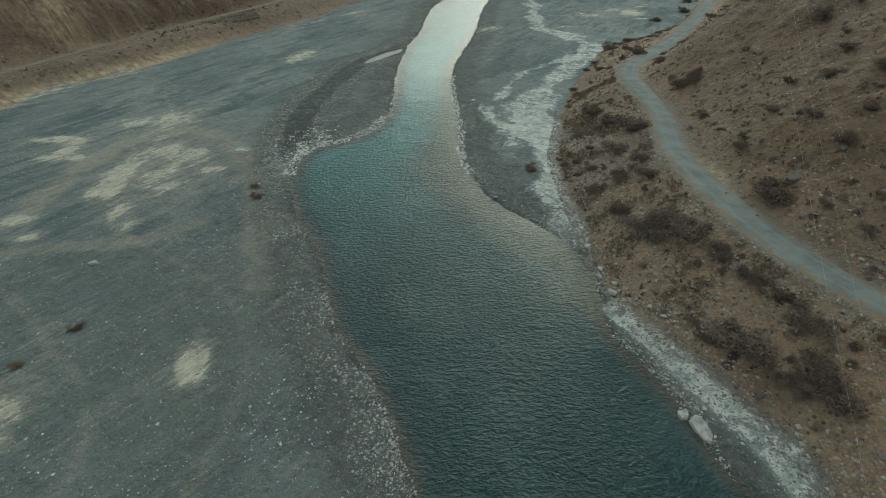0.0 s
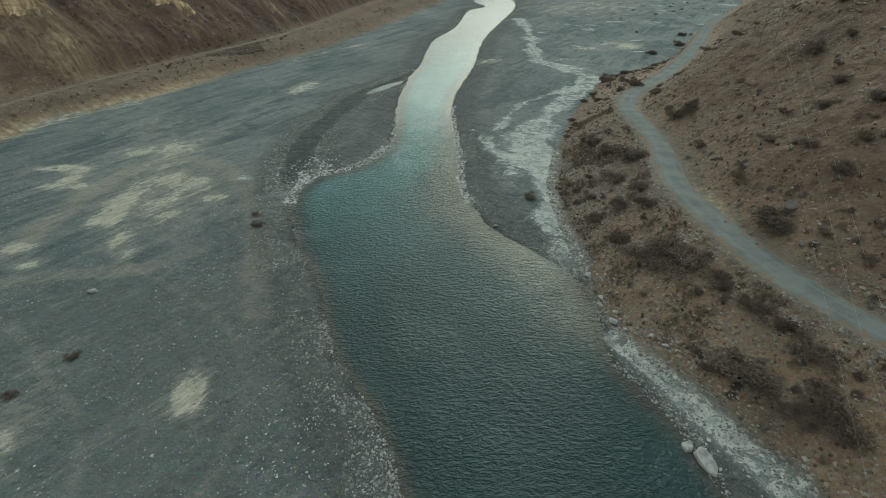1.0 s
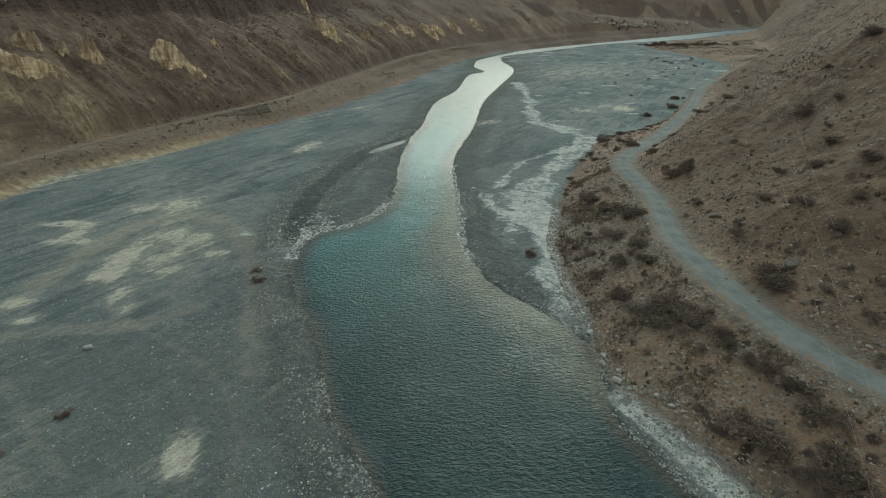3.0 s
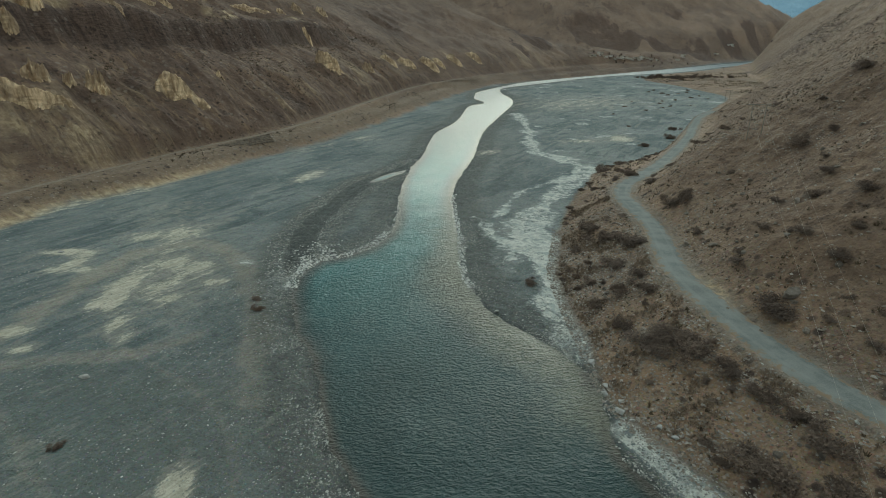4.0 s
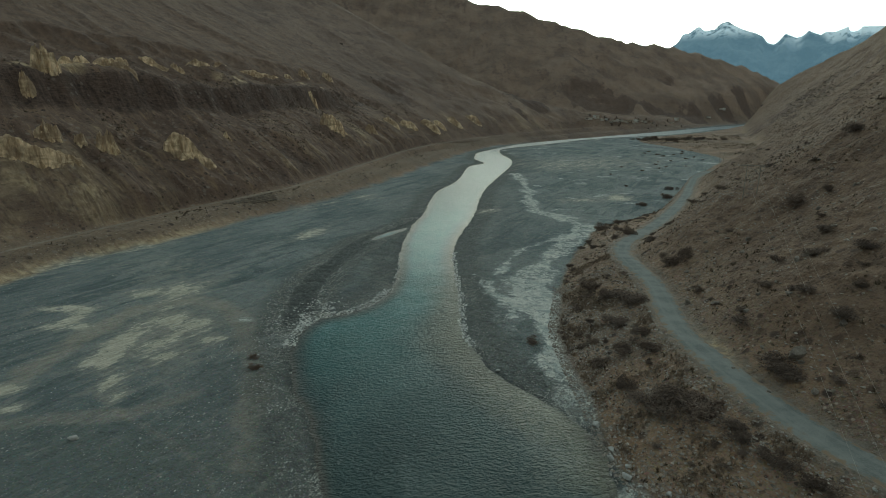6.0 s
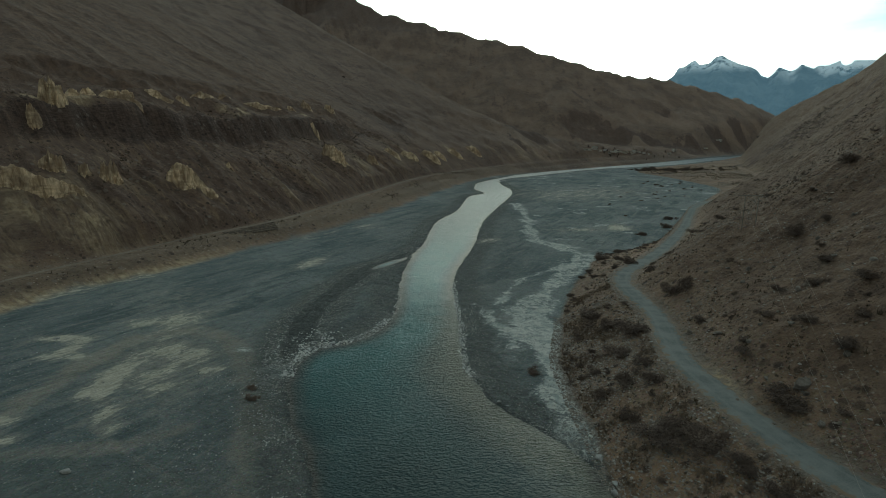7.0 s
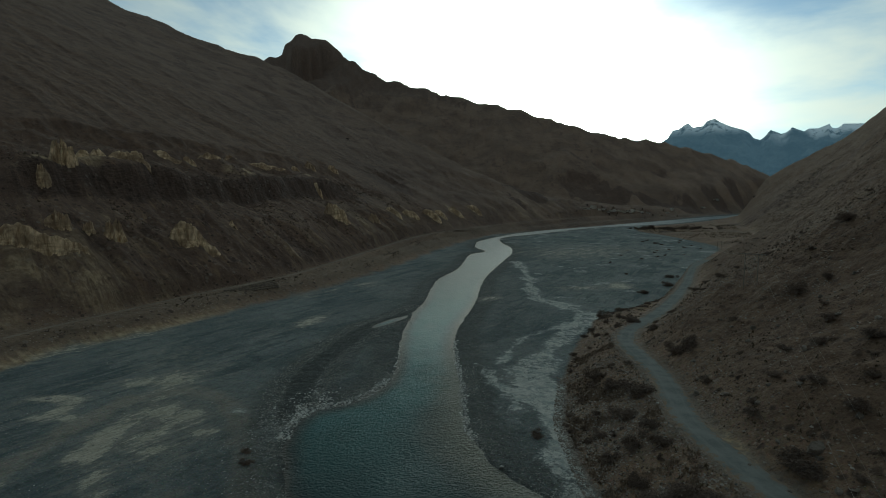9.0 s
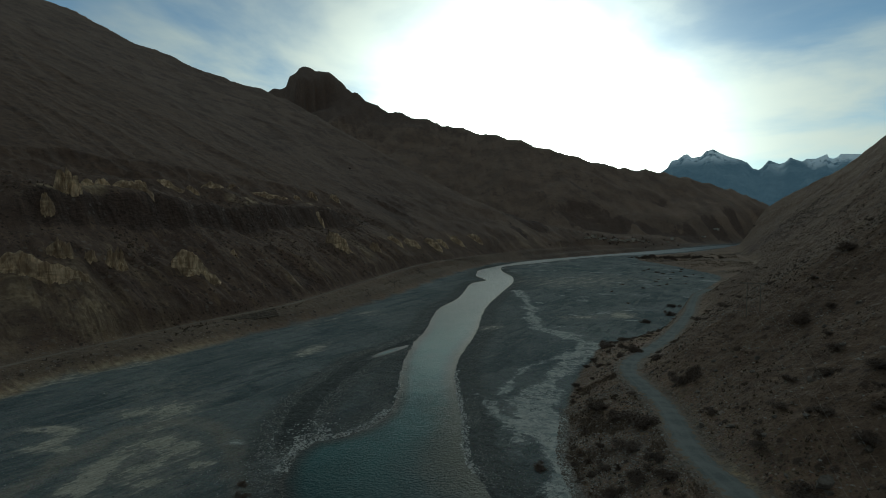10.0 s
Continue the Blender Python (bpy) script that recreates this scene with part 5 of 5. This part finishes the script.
for x, y, wide in [(275, 736, 6), (286, 738, 7), (287, 714, 5), (295, 706, 7), (295, 684, 5), (316, 697, 7), (318, 679, 5), (304, 712, 6), (272, 722, 4), (330, 690, 6), (268, 741, 4), (280, 728, 5), (291, 730, 4), (300, 722, 5), (309, 704, 4), (323, 688, 5), (336, 684, 4), (310, 690, 3), (282, 745, 4), (327, 700, 3), (340, 676, 4), (346, 668, 5), (298, 735, 3), (264, 752, 3)]:
    shrub(x, y, wide, "tall dark thicket at the end of the gravel bar", "thicket on the gravel bar", 1.0)
x, y = strew(2600, 26, 190, 36, 330, lambda x, y: (lambda m: (m["dr"] > 1) * (np.abs(m["dn"]) > 4.5) * (0.03 + 0.6 * ramp(0.05, 0.5, fbm(x, y, 22, 3, 35)) + 0.35 * (m["dn"] < 0)))(fields(x, y)))
for k in range(min(212, len(x))):
    shrub(x[k], y[k], rng.uniform(0.7, 2.0), "small dry brown bush among stones", "small bushes on the slope")


def tufts(name, x, y, size, label, material=None):
    """Dry tufts of grass and dwarf scrub: a few blades each, joined into one mesh."""
    n, b = len(x), 9
    z = ground_z(x, y)
    root = np.stack([x, y, z], -1)[:, None] + rng.normal(0, 0.22, (n, b, 3)) * size[:, None, None] * np.array([1, 1, 0.1])
    way = rng.normal(0, 0.55, (n, b, 3)) + np.array([0, 0, 0.8])
    side = rng.normal(0, 1, (n, b, 3)) * np.array([1, 1, 0.2])
    side /= np.linalg.norm(side, axis=-1, keepdims=True)
    s = size[:, None, None]
    v = np.stack([root - side * 0.16 * s, root + side * 0.16 * s, root + way * 0.62 * s], 2)
    t = np.arange(n * b * 3).reshape(-1, 3)
    return tagged(new(name, soup(name, v.reshape(-1, 3), t, material or MAT_TUFT)), label, "dry scrub", kind="stuff")


x, y = strew(110000, 26, 330, 34, 480, lambda x, y: (lambda m: (m["dr"] > 0.6) * (np.abs(m["dn"]) > 4) * ramp(-0.35, 0.45, fbm(x, y, 14, 4, 37)) * ramp(520, 120, np.hypot(x, y)))(fields(x, y)))
tufts("dry_scrub", x, y, 0.18 + 0.6 * rng.random(len(x)) ** 3, "dry brown grass tufts and dwarf scrub on the hillside")
x, y = strew(42000, 24, 60, 34, 150, lambda x, y: (lambda m: (m["dr"] > 1.2) * (m["dn"] < -4.0) * ramp(0.05, 0.45, fbm(x, y, 5.5, 4, 46)))(fields(x, y)))
tufts("bank_scrub", x, y, 0.22 + 0.55 * rng.random(len(x)) ** 2, "low dark brown brush in patches on the bank", MAT_BRUSH)
x, y = strew(60000, -330, 60, 90, 620, lambda x, y: (lambda m: (m["p"] > 6) * (np.abs(m["dt"]) > 2.6) * ramp(-0.2, 0.5, fbm(x, y, 24, 4, 39)) * ramp(130, 90, m["p"]))(fields(x, y)))
tufts("slope_scrub", x, y, 0.4 + 0.9 * rng.random(len(x)) ** 2, "dark dwarf scrub dotted over the far slope")
x, y = strew(9000, 235, 400, 470, 800, lambda x, y: (lambda m: (m["dr"] > 0.5) * (m["dn"] < 30) * (np.abs(m["dn"]) > 4) * ramp(-0.3, 0.4, fbm(x, y, 26, 4, 40)))(fields(x, y)))
tufts("terrace_scrub", x[:2200], y[:2200], 0.5 + 1.0 * rng.random(len(x[:2200])) ** 2, "dark low scrub over the far terrace")

# ---------------------------------------------------------------- loose stones
x, y = strew(300000, 24, 230, 30, 330, lambda x, y: (lambda m: (m["dr"] > -0.5) * (np.abs(m["dn"]) > 3.6) * (0.12 + 0.8 * ramp(-0.1, 0.45, fbm(x, y, 18, 4, 43))) * ramp(330, 70, np.hypot(x, y)))(fields(x, y)))
stones("scree", x, y, 0.07 + 0.30 * rng.random(len(x)) ** 4, MAT_SCREE, "loose angular stones strewn over the brown slope")
x, y = strew(90000, 90, 560, 120, 930, lambda x, y: (lambda m: (m["dn"] > 5) * ramp(0.0, 0.4, fbm(x, y, 60, 4, 44) + 0.35 * sum(a * bulge(x, y, cx, cy, rx, ry, turn) for cx, cy, rx, ry, turn, a in ROCK_BANDS)) * ramp(20, 60, m["dn"]))(fields(x, y)))
x, y = x[:11000], y[:11000]
stones("hillside_rocks", x, y, (0.25 + 0.75 * rng.random(len(x)) ** 3) * (0.5 + np.hypot(x, y) / 600), MAT_HILLROCK, "dark and grey broken rocks scattered up the hillside", flat=0.45)
x, y = strew(230000, -46, 30, 24, 150, lambda x, y: (lambda m: np.where(m["e"] > 0.1, 0.16 * ramp(1.6, 0.2, m["e"]), 1.0) * (m["dr"] < 0) * ramp(8, 0.3, -m["e"]) ** 1.5 * ramp(-0.5, 0.3, fbm(x, y, 6, 3, 45)))(fields(x, y)))
stones("shore_cobbles", x, y, 0.05 + 0.16 * rng.random(len(x)) ** 2.8, MAT_PALE, "pale rounded cobbles along the waterline")
MAT_WHITE = stone_material("bleached_stones", (0.34, 0.36, 0.355), (0.80, 0.81, 0.78), (0.58, 0.58, 0.54))
# Besides real stones, the white ones on the right edge imitate water glints.
x, y = strew(30000, -40, 9, 104, 178, lambda x, y: (lambda m: np.maximum((np.abs(m["e"]) < 1.3) * (x > -14) * 0.25 * (x < 0), np.maximum((np.abs(m["e"] + 0.2) < 0.9) * (x > 2) * 0.8, np.maximum((np.abs(m["e"] + 0.3) < 1.7) * (y < 140) * (x < -10) * 0.8, 1.2 * bulge(x, y, -30, 119.5, 4.4, 6.5) * ramp(-0.5, 0.1, fbm(x, y, 2.5, 3, 50))))))(fields(x, y)))
stones("riffle_stones", x, y, 0.10 + 0.30 * rng.random(len(x)) ** 2, MAT_WHITE, "white and grey riffle stones, partly standing in for water glints")
x, y = strew(70000, 22, 57, 28, 140, lambda x, y: (lambda m: (m["dr"] > -1.5) * (m["dn"] < -3.4) * (0.10 + 0.5 * ramp(-0.3, 0.4, fbm(x, y, 9, 3, 49)) + 0.4 * ramp(5, 0, m["dr"])))(fields(x, y)))
stones("bank_stones", x, y, 0.08 + 0.24 * rng.random(len(x)) ** 3.5, MAT_SCREE, "grey and tan stones covering the bank")
x, y = strew(9000, 22, 44, 20, 64, lambda x, y: ramp(3.6, 0.8, np.abs(nearest(SHORE_STRIP, x, y)[0])))
stones("beach_pebbles", x, y, 0.05 + 0.16 * rng.random(len(x)) ** 2, MAT_PALE, "pale pebbles of the narrow beach")
x, y = strew(130000, -120, 24, 30, 190, lambda x, y: (lambda m: (m["e"] < -3) * (m["dl"] > 2) * (m["dr"] < 0) * (0.12 + 0.5 * ramp(0, 0.5, fbm(x, y, 15, 4, 47))) * ramp(190, 40, y))(fields(x, y)))
stones("plain_gravel", x, y, 0.05 + 0.15 * rng.random(len(x)) ** 3, MAT_PALE, "scattered stones on the grey gravel plain")
x, y = strew(26000, -110, 0, 30, 150, lambda x, y: (lambda m: (m["e"] < -2) * (m["dl"] > 4) * ramp(0.12, 0.5, fbm(x, y, 11, 4, 48)) * (0.25 + 0.75 * ramp(24, 4, -m["e"])) * ramp(150, 60, y))(fields(x, y)))
stones("white_gravel", x, y, 0.045 + 0.13 * rng.random(len(x)) ** 3, MAT_WHITE, "bleached white stones in patches on the grey plain")
x, y = strew(30000, -60, -6, 108, 236, lambda x, y: ramp(2.5, 4.5, fields(x, y)["side"]) * ramp(9, 6, fields(x, y)["side"]))
stones("channel_cobbles", x, y, 0.10 + 0.24 * rng.random(len(x)) ** 2, MAT_PALE, "cobbles along the dry side channel")
edge = spline(ROAD[(ROAD[:, 1] > 35) & (ROAD[:, 1] < 260)], 1.0)
step = np.gradient(edge[:, :2], axis=0)
step /= np.linalg.norm(step, axis=1)[:, None]
pick = rng.random(len(edge)) < 0.6
stones("verge_stones", edge[pick, 0] - step[pick, 1] * 3.7, edge[pick, 1] + step[pick, 0] * 3.7, rng.uniform(0.15, 0.3, pick.sum()), MAT_PALE, "whitish stones set along the road's outer edge")


# ---------------------------------------------------------------- power line
def box(sx, sy, sz, bevel=0.0):
    bm = bmesh.new()
    bmesh.ops.create_cube(bm, size=1.0)
    bmesh.ops.scale(bm, vec=(sx, sy, sz), verts=bm.verts)
    if bevel:
        bmesh.ops.bevel(bm, geom=bm.edges[:], offset=bevel, segments=2, affect="EDGES")
    return bm


def rod(a, b, r0, r1, sides=10):
    a, b = Vector(a), Vector(b)
    bm = bmesh.new()
    bmesh.ops.create_cone(bm, cap_ends=True, segments=sides, radius1=r0, radius2=r1, depth=(b - a).length)
    bmesh.ops.transform(bm, matrix=Matrix.Translation((a + b) / 2) @ (b - a).to_track_quat("Z", "Y").to_matrix().to_4x4(), verts=bm.verts)
    return bm


POLE_TALL = 8.4
ARMS = (-2.6, 0.0, 2.6)


def power_pole(x, y, turn):
    """A frame of two weathered posts with a cross-arm, braces and three insulators."""
    thing = new("power_pole")
    thing.matrix_world = pose(x, y, level(x, y), 0, 0, turn)
    for s in (-1, 1):
        part("post", rod((1.5 * s, 0, -1.0), (1.5 * s, 0, POLE_TALL), 0.13, 0.09), MAT_POLE, thing)
        part("brace", rod((1.5 * s, 0.1, POLE_TALL - 2.4), (-1.5 * s, 0.1, POLE_TALL - 0.4), 0.05, 0.05, 6), MAT_POLE, thing)
    arm = box(6.2, 0.16, 0.22, 0.02)
    bmesh.ops.translate(arm, vec=(0, -0.16, POLE_TALL - 0.25), verts=arm.verts)
    part("cross_arm", arm, MAT_POLE, thing)
    for ax in ARMS:
        pin = rod((ax, -0.16, POLE_TALL - 0.14), (ax, -0.16, POLE_TALL + 0.28), 0.09, 0.05, 8)
        part("insulator", pin, MAT_CERAMIC, thing, "brown ceramic insulator")
    return tagged(thing, "weathered two-post power pole with a cross-arm", "power pole", "poles of the power line")


POLES = [(25.5, 0.0, -22), (79.6, 136.6, -23), (241.9, 465, -26), (372, 742, -28)]
for x, y, turn in POLES:
    power_pole(x, y, turn)


def wire(a, b, sag):
    curve = bpy.data.curves.new("power_line", "CURVE")
    curve.dimensions, curve.bevel_depth, curve.bevel_resolution = "3D", 0.010, 1
    line = curve.splines.new("POLY")
    line.points.add(40)
    for i, p in enumerate(line.points):
        u = i / 40
        p.co = (*(Vector(a).lerp(Vector(b), u) - Vector((0, 0, 4 * sag * u * (1 - u)))), 1)
    curve.materials.append(MAT_WIRE)
    return tagged(new("power_line", curve), "thin pale wire hanging between the poles", "power line", "wires of the power line")


for (x0, y0, t0), (x1, y1, t1) in zip(POLES, POLES[1:]):
    for ax in ARMS:
        a = pose(x0, y0, level(x0, y0), 0, 0, t0) @ Vector((ax, -0.16, POLE_TALL + 0.3))
        b = pose(x1, y1, level(x1, y1), 0, 0, t1) @ Vector((ax, -0.16, POLE_TALL + 0.3))
        wire(a, b, 0.012 * (b - a).length)


# ---------------------------------------------------------------- village on the far terrace
def house(x, y, wide, deep, storeys, turn):
    """A flat-roofed limewashed house with a parapet, windows and a door."""
    thing = new("house")
    tall = 2.9 * storeys
    thing.matrix_world = pose(x, y, level(x, y) - 0.3, 0, 0, turn)
    wall = box(wide, deep, tall, 0.05)
    bmesh.ops.translate(wall, vec=(0, 0, tall / 2), verts=wall.verts)
    part("wall", wall, MAT_LIME, thing)
    roof = box(wide + 0.6, deep + 0.6, 0.35, 0.05)
    bmesh.ops.translate(roof, vec=(0, 0, tall + 0.17), verts=roof.verts)
    part("roof", roof, MAT_ROOF, thing, "flat mud roof")
    for st in range(storeys):
        for wx in np.linspace(-0.34, 0.34, 3):
            if st == 0 and wx == 0:
                door = box(1.1, 0.12, 2.0, 0.02)
                bmesh.ops.translate(door, vec=(0, -deep / 2 - 0.03, 1.2), verts=door.verts)
                part("door", door, MAT_WOOD, thing, "dark wooden door")
                continue
            frame_ = box(1.3, 0.14, 1.3, 0.02)
            bmesh.ops.translate(frame_, vec=(wx * wide, -deep / 2 - 0.03, 1.6 + 2.9 * st), verts=frame_.verts)
            win = part("window", frame_, MAT_WOOD, thing)
            pane = box(0.95, 0.06, 0.95)
            bmesh.ops.translate(pane, vec=(wx * wide, -deep / 2 - 0.1, 1.6 + 2.9 * st), verts=pane.verts)
            part("pane", pane, MAT_PANE, win)
    return tagged(thing, "pale flat-roofed village house on the river terrace", "house", "houses of the village")


for k, (x, y, wide) in enumerate([(230, 872, 9), (252, 895, 11), (273, 909, 8), (289, 920, 9), (308, 940, 8), (330, 959, 10), (347, 976, 9), (371, 996, 8), (450, 1075, 11), (601, 1242, 13), (658, 1303, 11), (672, 1313, 8), (239, 880, 8), (315, 943, 8), (262, 899, 7), (281, 912, 6), (299, 929, 7), (322, 950, 6), (338, 966, 6), (358, 985, 7), (384, 1003, 6), (475, 1110, 6)]):
    house(x, y, wide * (0.7, 0.95, 0.6, 0.8)[k % 4], (7.0, 5.5, 6.0)[k % 3], 1 + (k % 5 == 1), 20 + 23 * (k % 5))


def village_tree(x, y, tall, seed):
    thing = new("tree")
    thing.matrix_world = pose(x, y, level(x, y) - 0.2)
    r = np.random.default_rng(seed)
    part("trunk", rod((0, 0, 0), (0.1, 0, tall * 0.7), 0.22, 0.06, 7), MAT_STEM, thing)
    n = 420
    u = r.uniform(0.15, 1, n)
    a = r.uniform(0, 6.283, n)
    w = tall * 0.17 * np.sin(np.pi * u ** 0.8) * np.sqrt(r.random(n)) + 0.1
    c = np.stack([w * np.cos(a), w * np.sin(a), u * tall], -1)
    v = c[:, None] + r.normal(0, 0.38, (n, 3, 3))
    part("crown", soup("crown", v.reshape(-1, 3), np.arange(3 * n).reshape(-1, 3), MAT_TWIG), None, thing, "slim crown of bare twigs")
    return tagged(thing, "slim bare poplar beside the village houses", "tree", "trees of the village")


for k in range(22):
    u = rng.random()
    village_tree(230 + 225 * u + rng.normal(0, 10), 866 + 207 * u + rng.normal(0, 10), rng.uniform(2.2, 4.6), 300 + k)


# ---------------------------------------------------------------- stepped stone embankment below the track
def embankment():
    """Rough dark stone courses stepping down from the track to the river plain."""
    thing = new("retaining_wall")
    r = np.random.default_rng(77)
    for course in range(5):
        f_ = course / 4
        pts = spline([(-98.5 + 4.3 * f_, 237.5 - 6.6 * f_), (-90.3 + 4.0 * f_, 252.2 - 7.5 * f_), (-83.9 + 4.3 * f_, 264.7 - 9.0 * f_)], 0.8)
        u = np.linspace((0.0, 0.08, 0.2, 0.3, 0.42)[course] * (len(pts) - 1), len(pts) - 1, 46)
        cx, cy = np.interp(u, np.arange(len(pts)), pts[:, 0]), np.interp(u, np.arange(len(pts)), pts[:, 1])
        v = []
        for x, y in zip(cx, cy):
            j = r.normal(0, 0.12, 8)
            top = level(x, y) + 0.5
            v += [(x - 0.35, y + 0.2, top + 0.5 * j[0] - 0.1), (x + 0.55 + j[1], y - 0.3, top + j[2]), (x + 0.65 + j[3], y - 0.4, top - 0.3 + j[4]), (x + 0.7 + j[5], y - 0.45, top - 0.75)]
        i = np.arange(46 * 4).reshape(46, 4)
        q = np.stack([i[:-1, :-1], i[:-1, 1:], i[1:, 1:], i[1:, :-1]], -1).reshape(-1, 4)
        me = quads_mesh("course", np.array(v), q, MAT_DRYSTONE)
        part("course", me, None, thing)
    return tagged(thing, "stepped dark stone embankment below the dirt track", "retaining wall")


MAT_DRYSTONE = plain_material("dry_stone", (0.105, 0.086, 0.069), (0.21, 0.17, 0.132), 0.9)
embankment()
